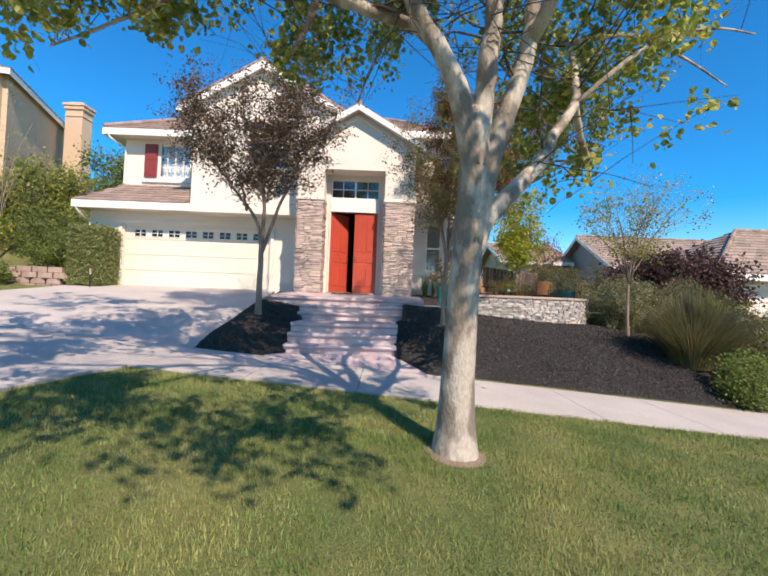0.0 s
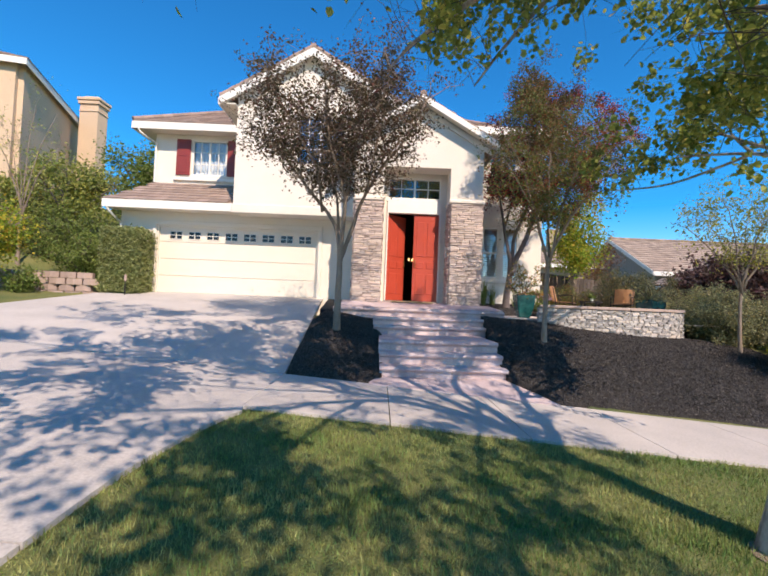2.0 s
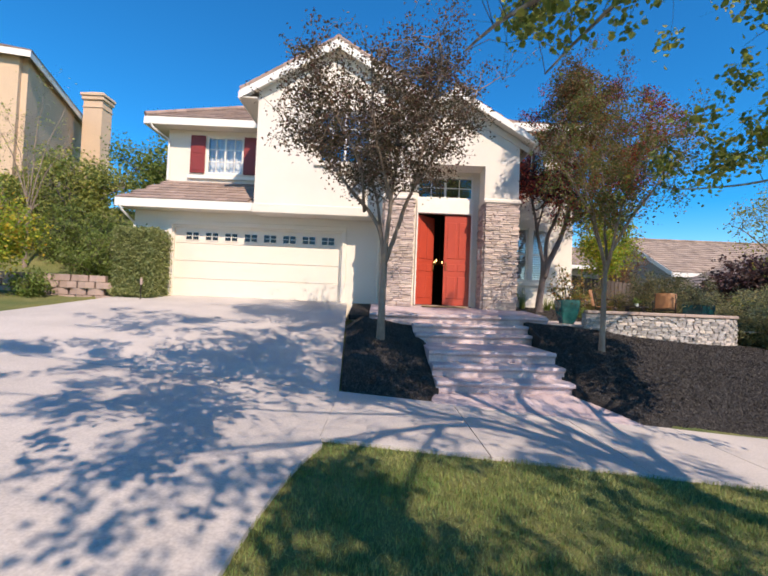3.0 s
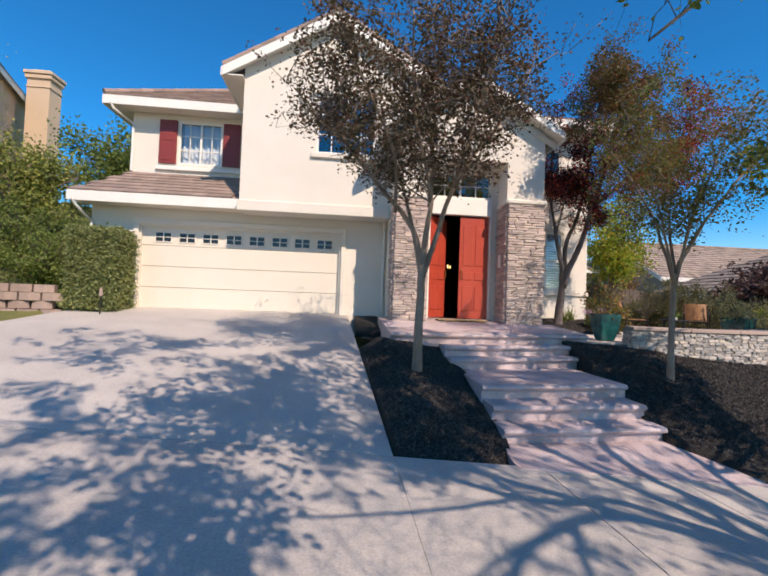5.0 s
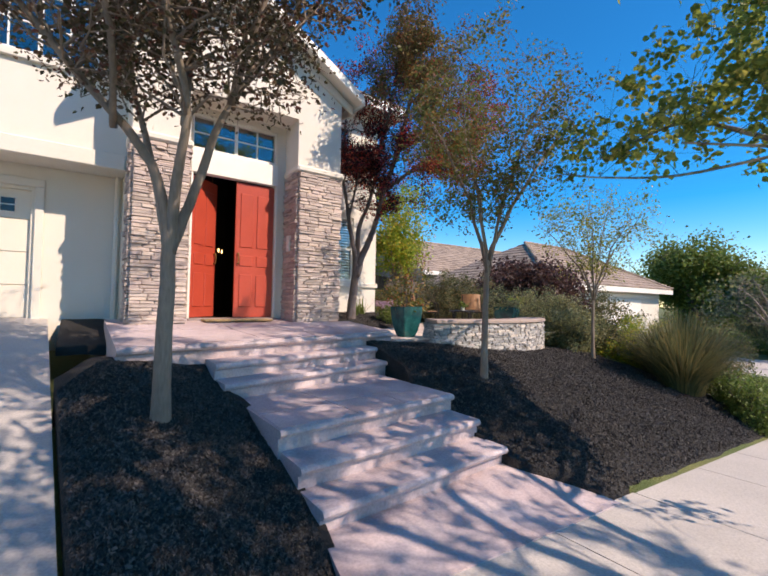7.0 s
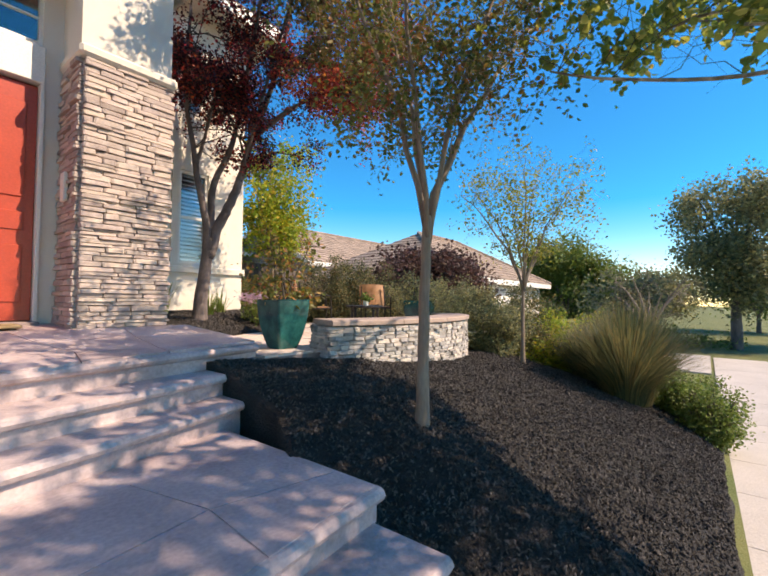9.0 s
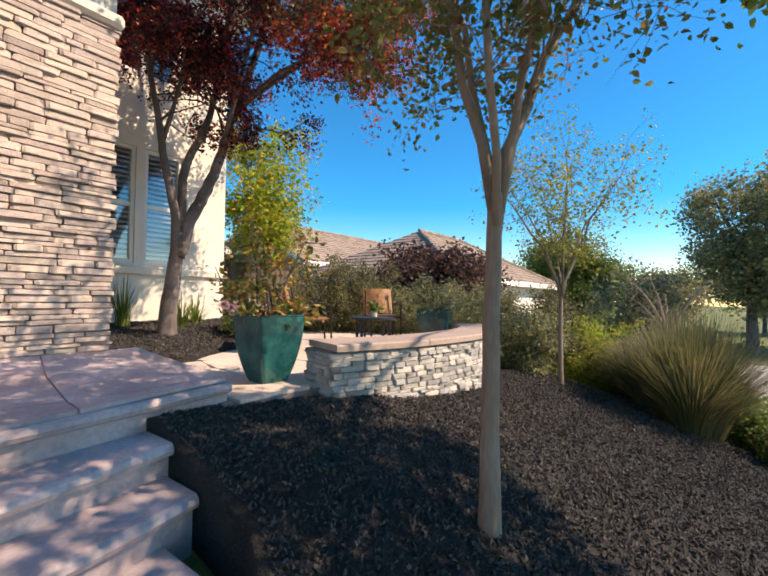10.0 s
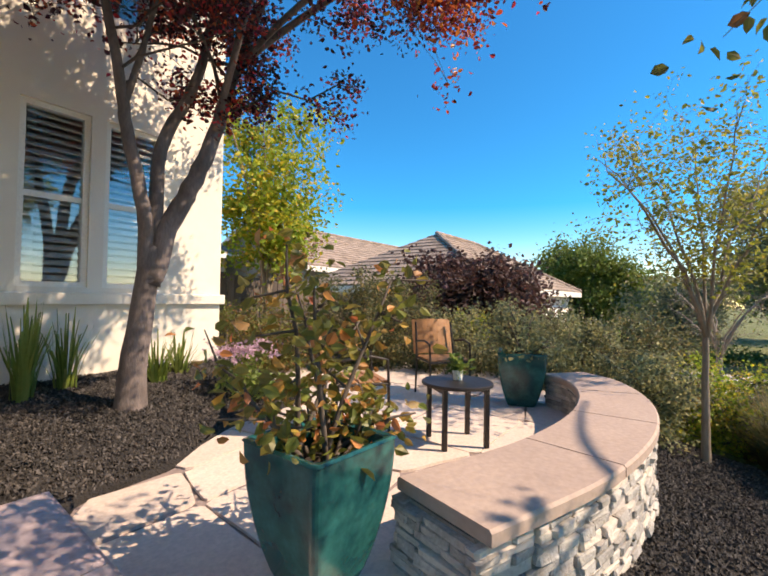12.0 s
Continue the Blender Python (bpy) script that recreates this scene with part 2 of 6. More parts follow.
# ---- mesh helpers ----
class Shape:
    """Collects vertices and faces of one mesh."""
    def __init__(self):
        self.v, self.f = [], []

    def add(self, verts, faces):
        k = len(self.v)
        self.v += [tuple(p) for p in verts]
        self.f += [tuple(i + k for i in f) for f in faces]
        return self

    def box(self, x0, x1, y0, y1, z0, z1, bevel=0.0, m=None):
        if bevel <= 0:
            p = [(x, y, z) for z in (z0, z1) for y in (y0, y1) for x in (x0, x1)]
            f = [(0, 2, 3, 1), (4, 5, 7, 6), (0, 1, 5, 4), (2, 6, 7, 3), (0, 4, 6, 2), (1, 3, 7, 5)]
        else:
            b = min(bevel, (x1 - x0) * 0.45, (y1 - y0) * 0.45, (z1 - z0) * 0.45)
            p, f, at = [], [], {}
            for i, x in enumerate((x0, x1)):
                for j, y in enumerate((y0, y1)):
                    for k, z in enumerate((z0, z1)):
                        ix, iy, iz = x + (b if i == 0 else -b), y + (b if j == 0 else -b), z + (b if k == 0 else -b)
                        for a, q in enumerate(((x, iy, iz), (ix, y, iz), (ix, iy, z))):
                            at[i, j, k, a] = len(p)
                            p.append(q)
            for s in (0, 1):
                f.append([at[s, j, k, 0] for j, k in ((0, 0), (1, 0), (1, 1), (0, 1))][::1 if s else -1])
                f.append([at[i, s, k, 1] for i, k in ((0, 0), (0, 1), (1, 1), (1, 0))][::1 if s else -1])
                f.append([at[i, j, s, 2] for i, j in ((0, 0), (1, 0), (1, 1), (0, 1))][::1 if s else -1])
            for j in (0, 1):
                for k in (0, 1):
                    q = [at[0, j, k, 1], at[1, j, k, 1], at[1, j, k, 2], at[0, j, k, 2]]
                    f.append(q if j == k == 1 or (j == 0 and k == 0) is False and j > k else q[::-1])
            for i in (0, 1):
                for k in (0, 1):
                    f.append([at[i, 0, k, 0], at[i, 1, k, 0], at[i, 1, k, 2], at[i, 0, k, 2]])
                for j in (0, 1):
                    f.append([at[i, j, 0, 0], at[i, j, 1, 0], at[i, j, 1, 1], at[i, j, 0, 1]])
                    for k in (0, 1):
                        f.append([at[i, j, k, 0], at[i, j, k, 1], at[i, j, k, 2]])
        if m is not None:
            p = [m @ Vector(q) for q in p]
        return self.add(p, f)

    def prism(self, outline, shift):
        """A flat outline of 3D points pushed along shift."""
        n, s = len(outline), Vector(shift)
        low = [Vector(p) for p in outline]
        return self.add(low + [p + s for p in low],
                        [tuple(range(n))[::-1], tuple(range(n, 2 * n))] + [(i, (i + 1) % n, n + (i + 1) % n, n + i) for i in range(n)])

    def tube(self, points, radii, sides=8):
        pts = [Vector(p) for p in points]
        k, n = len(self.v), len(pts)
        up = Vector((0.3, 0.2, 1)).normalized()
        for i, p in enumerate(pts):
            d = (pts[min(i + 1, n - 1)] - pts[max(i - 1, 0)]).normalized()
            a = d.cross(up if abs(d.dot(up)) < 0.95 else Vector((1, 0, 0))).normalized()
            if i and a.dot(last) < 0:
                a = -a
            last = a
            c = d.cross(a)
            for s in range(sides):
                w = 2 * math.pi * s / sides
                self.v.append(tuple(p + (a * math.cos(w) + c * math.sin(w)) * radii[i]))
        for i in range(n - 1):
            for s in range(sides):
                t = (s + 1) % sides
                self.f.append((k + i * sides + s, k + i * sides + t, k + (i + 1) * sides + t, k + (i + 1) * sides + s))
        self.f.append(tuple(range(k, k + sides))[::-1])
        self.f.append(tuple(range(k + (n - 1) * sides, k + n * sides)))
        return self

    def sheet(self, us, vs, at, skirt=0.0):
        """A grid of points at(u, v), with a skirt hanging from its rim."""
        k, nu, nv = len(self.v), len(us), len(vs)
        self.v += [tuple(at(u, v)) for v in vs for u in us]
        self.f += [(k + j * nu + i, k + j * nu + i + 1, k + (j + 1) * nu + i + 1, k + (j + 1) * nu + i) for j in range(nv - 1) for i in range(nu - 1)]
        if skirt:
            rim = [(0, i) for i in range(nu)] + [(j, nu - 1) for j in range(1, nv)] + [(nv - 1, i) for i in range(nu - 2, -1, -1)] + [(j, 0) for j in range(nv - 2, 0, -1)]
            top = [k + j * nu + i for j, i in rim]
            b = len(self.v)
            self.v += [(self.v[q][0], self.v[q][1], self.v[q][2] - skirt) for q in top]
            n = len(top)
            self.f += [(top[i], b + i, b + (i + 1) % n, top[(i + 1) % n]) for i in range(n)]
        return self


def world_of(ob):
    return world_of(ob.parent) @ ob.matrix_parent_inverse @ ob.matrix_basis if ob.parent else ob.matrix_basis


def to_mesh(name, shape, mat, smooth=False, fix=True):
    me = bpy.data.meshes.new(name)
    me.from_pydata(shape.v, [], shape.f)
    if mat:
        me.materials.append(mat)
    if fix:
        b = bmesh.new()
        b.from_mesh(me)
        bmesh.ops.recalc_face_normals(b, faces=b.faces)
        b.to_mesh(me)
        b.free()
    if smooth:
        me.polygons.foreach_set("use_smooth", [True] * len(me.polygons))
    return me


def part(name, shape, mat, parent=None, label="", smooth=False, fix=True, at=None):
    """One mesh object, under a thing or part, or on its own."""
    me = shape if isinstance(shape, bpy.types.Mesh) else to_mesh(name, shape, mat, smooth, fix)
    ob = new(name, me)
    if at is not None:
        ob.matrix_basis = at
    if parent:
        ob.parent = parent
        ob.matrix_parent_inverse = world_of(parent).inverted()
    if label:
        tagged(ob, label)
    return ob


def thing(name, base, label, category, group="", kind=""):
    ob = new(name)
    ob.empty_display_size = 0.2
    ob.matrix_basis = Matrix.Translation(base)
    return tagged(ob, label, category, group, kind)


def spread(a, b, n):
    return [a + (b - a) * i / (n - 1) for i in range(n)]


def clamp(v, a, b):
    return max(a, min(b, v))


def smooth01(v):
    v = clamp(v, 0, 1)
    return v * v * (3 - 2 * v)


# ---- ground ----
WALK_NEAR, WALK_FAR, GARAGE_Y, GARAGE_Z = 5.35, 7.2, 14.0, 1.64

def front(x, y):
    """The street side: rising from the street and towards the drive."""
    return 0.075 * (clamp(y, -8, 3.6) - clamp(x, -9, 9.5))


def drive_height(x, y):
    return front(x, y) + (GARAGE_Z - front(x, y)) * clamp((y - WALK_FAR) / (GARAGE_Y - WALK_FAR), 0, 1)


def bed_height(x, y):
    rise = clamp((y - WALK_FAR - 0.05) / 3.3, 0, 1) ** 0.65
    fall = 1 - smooth01((x - 6.9) / 2.8) * smooth01((15 - y) / 3)
    lift = 0.88 if x < -1 else 1.15
    return front(x, y) + lift * rise * fall


def ground(x, y):
    if x < -3.4:
        z = drive_height(x, y)
        if x < -10.0:
            z += smooth01((-10.0 - x) / 1.5) * clamp((y - 13.2) * 0.42, 0, 3.6)
            z += clamp((-11 - x) * 0.10, 0, 0.5)
        return z
    if x < -1.0:
        s = smooth01((x + 3.4) / 0.8)
        return drive_height(x, y) * (1 - s) + bed_height(x, y) * s
    return bed_height(x, y)

def sunk(x, y):
    """How far the soil lies below beds, steps, drive and house."""
    if (-10.2 < x < 0.9 and 10.2 < y < 30) or (0.2 < x < 6.7 and 10.7 < y < 15.2) or (-2.6 < x < 1.2 and 7.2 < y < 11):
        return 0.5
    if (-3.6 < x < 7.4 - 0.3 * (y - 7.2) and 7.2 < y < 11.3):
        return 0.12
    return 0.0

xs = [-400, -200, -100, -60, -40, -30] + spread(-24, 24, 97) + [30, 40, 60, 100, 200, 400]
ys = [-400, -150, -60, -30] + spread(-12, 30, 85) + [36, 45, 60, 100, 200, 400]
tagged(part("ground", Shape().sheet(xs, ys, lambda x, y: (x, y, ground(x, y) - sunk(x, y))), LAWN, smooth=True, fix=False),
       "green and straw-coloured mown lawn sloping towards the street", "ground", kind="structure")

# drive and walk, laid as slabs with joints between them
def drive_right(y):
    if y > WALK_NEAR:
        return -3.26 - 0.062 * max(0, y - WALK_FAR) 
    d = WALK_NEAR - y
    return -3.16 - 0.27 * (1 - math.exp(-d / 0.7)) - 0.02 * d


def drive_left(y):
    return -10.0 - 0.06 * (13 - y) if y < 13 else -10.0 + 0.25 * (y - 13)

drive = thing("driveway", (-6, 8, 0.9), "pale weathered concrete driveway rising to the garage", "driveway", kind="structure")
edges_y = [-6.0, -1.0, 3.0, WALK_FAR, 14.12]
for a, b in zip(edges_y, edges_y[1:]):
    def slab_at(u, v):
        l, r = drive_left(v), drive_right(v)
        x = l + (r - l) * u
        return (x, v, drive_height(x, v) + 0.035)
    part("slab", Shape().sheet(spread(0, 1, 17), spread(a + 0.008, b - 0.008, 22), slab_at, 0.05), CONCRETE, drive, fix=False)
walkway = thing("walkway", (3, 6.2, 0.1), "pale concrete front walk with cracked joints", "walkway", kind="structure")
wx = [-3.262, -1.75, -0.3, 1.2, 2.9, 4.4, 6.0, 7.7, 9.6, 12, 15, 18, 22]
for a, b in zip(wx, wx[1:]):
    part("slab", Shape().sheet(spread(a + 0.006, b - 0.006, 7), spread(WALK_NEAR + (0.0 if a < 7 else 0.1), WALK_FAR, 6),
                               lambda x, y: (x, y, front(x, y) + 0.035), 0.05), CONCRETE, walkway, fix=False)

# mulch beds
def mulch_at(x, y):
    p = Vector((x, y, 0))
    z = bed_height(x, y)
    low = 0.50 + 0.30 * (y - 8.0)          # the mulch lies below the treads beside the flight
    if z > low:
        z = low + (z - low) * smooth01(((x - 0.35) if x > -1 else (-1.95 - x)) / 0.8)
    if x < -1:
        z = min(z, drive_height(x, y) + 0.03 + 0.75 * max(0.0, x - drive_right(y)))
    return (x, y, z + 0.02 + 0.035 * noise.noise(p * 1.7) + 0.012 * noise.noise(p * 9))


def step_side(y, side):
    """The edge of the front steps along their flight."""
    if side < 0:
        return -1.9 - 0.15 * smooth01((8.0 - y) / 0.8) - 0.17 * smooth01((y - 9.4) / 0.6)
    return 0.30 + 0.5 * smooth01((8.0 - y) / 0.8) + 0.25 * smooth01((y - 9.4) / 0.6)

left_bed = Shape().sheet(spread(0, 1, 26), spread(WALK_FAR + 0.02, 10.75, 60),
                         lambda u, y: mulch_at(drive_right(y) + 0.03 + (step_side(y, -1) + 0.05 - drive_right(y)) * u, y), 0.5)
left_bed.sheet(spread(-3.5, -2.9, 6), spread(12.2, 13.9, 14), lambda x, y: (x, y, 0.03 + drive_height(x, y) + 0.02 * noise.noise(Vector((x * 6, y * 6, 1)))), 0.12)
tagged(part("mulch_bed", left_bed, MULCH, smooth=True, fix=False), "dark bark mulch bed between driveway and front steps", "mulch bed", kind="structure")
right_bed = Shape().sheet(spread(0, 1, 110), spread(WALK_FAR + 0.02, 11.3, 66),
                          lambda u, y: mulch_at(step_side(y, 1) - 0.05 + (7.4 - 0.3 * (y - 7.2) - step_side(y, 1)) * u, y), 0.6)
tagged(part("mulch_bed", right_bed, MULCH, smooth=True, fix=False), "dark bark mulch bed sloping down to the walk", "mulch bed", kind="structure")

def bed_front(x):
    """The patio's edge along the bed under the plum tree."""
    return float(np.interp(x, [0.7, 1.08, 1.29, 1.83, 2.15, 2.64, 3.44, 3.7], [12.44, 12.46, 12.79, 12.85, 13.09, 13.35, 13.5, 13.52]))

def plum_bed_z(x, y):
    return min(1.47 + 0.10 * (y - 12.5), 1.40 + 0.3 * max(0.0, y - bed_front(x)) + (0.08 if x < 1.1 else 0.0)) + 0.03 * noise.noise(Vector((x * 2, y * 2, 3))) + 0.012 * noise.noise(Vector((x * 9, y * 9, 3)))

def back_at(x, v):
    y = bed_front(x) + (14.95 - bed_front(x)) * v
    return (x, y, plum_bed_z(x, y))
back_bed = Shape().sheet(spread(0.75, 3.6, 50), spread(0, 1, 40), back_at, 0.2)
tagged(part("mulch_bed", back_bed, MULCH, smooth=True, fix=False), "dark bark mulch bed along the house wall", "mulch bed", kind="structure")

# ---- front steps, porch and patio ----
def skew(x, x0, y_left, x1, y_right):
    return y_left + (y_right - y_left) * (x - x0) / (x1 - x0)


def tread(x0, x1, front_l, front_r, back, z0, z1, parent, name="step", rise_back=0.0, notch=None):
    """A solid step with a rounded nose; the front runs askew."""
    s = Shape()
    prof = [(0.05, z0), (0.05, z1 - 0.08), (0.0, z1 - 0.06), (-0.012, z1 - 0.035), (0.0, z1 - 0.012), (0.02, z1)]
    cols = sorted([*spread(x0, x1, 9), *((notch[0], notch[0] + 0.01) if notch else ())])
    n = len(prof) + 2
    rows = []
    for i, x in enumerate(cols):
        f = skew(x, x0, front_l, x1, front_r) + 0.02 * noise.noise(Vector((x * 1.5, z1 * 9, 2)))
        end = notch[1] if notch and x > notch[0] else back
        rows.append([(x, f + d, z) for d, z in prof] + [(x, end, z1 + rise_back * (end - f) / (back - f)), (x, end, z0)])
    v = [p for r in rows for p in r]
    faces = [(i * n + j, i * n + (j + 1) % n, (i + 1) * n + (j + 1) % n, (i + 1) * n + j) for i in range(len(cols) - 1) for j in range(n)]
    faces += [tuple(range(n)), tuple(range((len(cols) - 1) * n, len(cols) * n))]
    s.add(v, faces)
    return part(name, s, FLAG, parent)

steps = thing("front_steps", (-0.8, 8.5, 0.5), "pink stamped flagstone front steps and porch", "steps", kind="structure")
tread(-1.87, 0.28, 7.87, 8.00, 8.6, 0.0, 0.60, steps)
tread(-1.88, 0.29, 8.22, 8.36, 9.0, 0.0, 0.785, steps)
tread(-1.90, 0.32, 8.58, 8.80, 10.9, 0.0, 0.97, steps, "landing")
tread(-2.02, 0.48, 9.78, 10.32, 11.0, 0.6, 1.15, steps)
tread(-2.04, 0.52, 10.08, 10.62, 11.2, 0.6, 1.325, steps)
tread(-2.95, 1.08, 10.36, 10.98, 13.2, 0.8, 1.505, steps, "porch", 0.17, (0.83, 12.47))
def pad_at(u, y):
    l, r = step_side(y, -1) + 0.03, step_side(y, 1) - 0.03
    x = l + (r - l) * u
    s = smooth01((y - 7.15) / 0.9)
    return (x, y, (front(x, y) + 0.045) * (1 - s) + 0.43 * s)
part("apron", Shape().sheet(spread(0, 1, 16), spread(7.12, 8.1, 12), pad_at, 0.15), FLAG, steps, fix=False)

PATIO = 1.385
patio = thing("patio", (3.6, 12.0, PATIO), "sunlit buff flagstone patio with dark irregular joints", "patio", kind="structure")
part("bedding", Shape().prism([(1.0, 10.95, 1.0), (1.85, 10.9, 1.0), (3.4, 10.6, 1.0), (5.3, 11.0, 1.0), (6.6, 12.5, 1.0), (6.4, 15.2, 1.0), (3.5, 15.2, 1.0), (3.5, 13.6, 1.0), (2.64, 13.42, 1.0), (2.12, 13.17, 1.0), (1.8, 12.93, 1.0), (1.22, 12.86, 1.0), (1.0, 12.4, 1.0)], (0, 0, PATIO - 1.012)), FLAGBASE, patio)

# ---- house ----
HOUSE_BASE = (-3.5, 18, 1.6)
house = thing("house", HOUSE_BASE, "two-storey cream stucco house with brown tile roof and red double door", "house")

def wall_panel(x0, x1, z0, z1, y, thick, holes=()):
    """A wall facing the street, with openings (x0, x1, z0, z1) right through it."""
    xs = sorted({x0, x1, *[h[0] for h in holes], *[h[1] for h in holes]})
    zs = sorted({z0, z1, *[max(h[2], z0) for h in holes], *[min(h[3], z1) for h in holes]})
    at, verts, faces = {}, [], []
    def corner(i, j, k):
        if (i, j, k) not in at:
            at[i, j, k] = len(verts)
            verts.append((xs[i], y + thick * k, zs[j]))
        return at[i, j, k]
    def solid(i, j):
        if not (0 <= i < len(xs) - 1 and 0 <= j < len(zs) - 1):
            return False
        mx, mz = (xs[i] + xs[i + 1]) / 2, (zs[j] + zs[j + 1]) / 2
        return not any(h[0] < mx < h[1] and h[2] < mz < h[3] for h in holes)
    for i in range(len(xs) - 1):
        for j in range(len(zs) - 1):
            if solid(i, j):
                faces.append((corner(i, j, 0), corner(i + 1, j, 0), corner(i + 1, j + 1, 0), corner(i, j + 1, 0)))
                faces.append((corner(i, j, 1), corner(i, j + 1, 1), corner(i + 1, j + 1, 1), corner(i + 1, j, 1)))
                for di, dj, a, b in ((-1, 0, (i, j), (i, j + 1)), (1, 0, (i + 1, j + 1), (i + 1, j)), (0, -1, (i + 1, j), (i, j)), (0, 1, (i, j + 1), (i + 1, j + 1))):
                    if not solid(i + di, j + dj):
                        faces.append((corner(*a, 0), corner(*b, 0), corner(*b, 1), corner(*a, 1)))
    return Shape().add(verts, faces)

GX0, GX1, GZ1 = -8.93, -3.90, 3.77
wall = part("garage_wall", wall_panel(-10.05, -2.70, 0.9, 4.6, 14.0, 0.2, [(GX0, GX1, 0.9, GZ1)]), STUCCO, house)
part("garage_side_wall", Shape().box(-10.05, -9.85, 14.2, 22, 0.9, 4.3), STUCCO, house)
UWIN = (-8.72, -7.5, 5.8, 7.06)
part("upper_wall", wall_panel(-10.0, -6.38, 4.7, 7.5, 15.6, 0.2, [UWIN]), STUCCO, house)
part("upper_side_wall", Shape().box(-10.0, -9.8, 15.8, 22, 5.0, 7.5), STUCCO, house)
BWIN = (-4.6, -3.15, 5.62, 7.1)
bay = wall_panel(-6.38, -1.95, 4.12, 7.3, 13.35, 0.2, [BWIN])
part("bay_wall", bay, STUCCO, house)
part("bay_gable", Shape().prism([(-6.38, 13.35, 7.3), (-1.95, 13.35, 7.3), (-1.95, 13.35, 7.62), (-4.165, 13.35, 8.93), (-6.38, 13.35, 7.62)], (0, 0.2, 0)), STUCCO, house)
part("bay_side_wall", Shape().box(-6.38, -6.18, 13.55, 15.6, 4.12, 7.5), STUCCO, house)
part("bay_underside", Shape().box(-6.18, -2.72, 13.55, 14.0, 4.12, 4.3), STUCCO, house)
part("belly_band", Shape().box(-6.42, -2.74, 13.29, 13.36, 4.10, 4.36, 0.015), STUCCO, house)
# entry portal
PY = 12.45
part("portal_wall", Shape().box(-2.72, -1.92, PY, PY + 0.6, 4.52, 6.2), STUCCO, house)
part("portal_wall", Shape().box(-0.08, 0.82, PY, PY + 0.6, 4.52, 6.2), STUCCO, house)
part("portal_wall", Shape().box(-1.92, -0.08, PY, PY + 0.6, 5.40, 6.2), STUCCO, house)
part("portal_gable", Shape().prism([(-2.72, PY, 6.2), (0.82, PY, 6.2), (-0.95, PY, 7.18)], (0, 0.6, 0)), STUCCO, house)
part("portal_wall", Shape().box(-2.72, -2.52, PY + 0.6, 14.0, 1.3, 6.3), STUCCO, house)
part("portal_wall", Shape().box(0.62, 0.82, PY + 0.6, 14.9, 1.3, 6.3), STUCCO, house)
part("portal_wall", Shape().box(-2.66, -2.0, PY + 0.1, 13.05, 1.3, 4.52), STUCCO, house)
part("portal_wall", Shape().box(-0.02, 0.76, PY + 0.1, 13.05, 1.3, 4.52), STUCCO, house)
part("portal_wall", Shape().box(-2.0, -0.02, 13.05, 13.2, 5.28, 5.6), STUCCO, house)
part("portal_wall", Shape().box(-2.0, -1.78, 13.05, 13.2, 1.3, 5.3), STUCCO, house)
part("portal_wall", Shape().box(-0.26, -0.02, 13.05, 13.2, 1.3, 5.3), STUCCO, house)
part("lintel", Shape().box(-1.80, -0.24, 13.0, 13.14, 4.22, 4.62, 0.01), TRIM, house)
RWINS = [(1.44, 1.99, 2.57, 4.27), (2.12, 2.67, 2.57, 4.27), (1.6, 2.55, 5.35, 6.75)]
right_wall = wall_panel(0.80, 3.42, 1.0, 7.5, 14.9, 0.2, RWINS)
part("right_side_wall", Shape().box(3.22, 3.42, 15.1, 22, 1.0, 7.5), STUCCO, house)
part("right_wall", right_wall, STUCCO, house)
part("back_wall", Shape().box(-10.0, 3.42, 22, 22.2, 0.9, 7.5), STUCCO, house)
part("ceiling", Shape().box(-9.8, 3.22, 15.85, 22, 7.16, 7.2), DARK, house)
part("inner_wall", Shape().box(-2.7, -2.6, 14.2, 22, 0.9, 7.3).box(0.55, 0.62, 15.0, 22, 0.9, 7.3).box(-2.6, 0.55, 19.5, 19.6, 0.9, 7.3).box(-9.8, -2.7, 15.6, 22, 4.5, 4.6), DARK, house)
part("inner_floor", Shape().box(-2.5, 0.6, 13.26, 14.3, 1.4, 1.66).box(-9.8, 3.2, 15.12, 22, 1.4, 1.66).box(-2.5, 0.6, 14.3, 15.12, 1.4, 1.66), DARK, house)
part("sill_band", Shape().box(0.84, 3.46, 14.84, 14.9, 2.40, 2.52, 0.01).box(3.42, 3.47, 14.9, 17, 2.40, 2.52, 0.01), STUCCO, house)
part("window_sill", Shape().box(-9.3, -6.4, 15.52, 15.6, 5.60, 5.70, 0.01), TRIM, house)


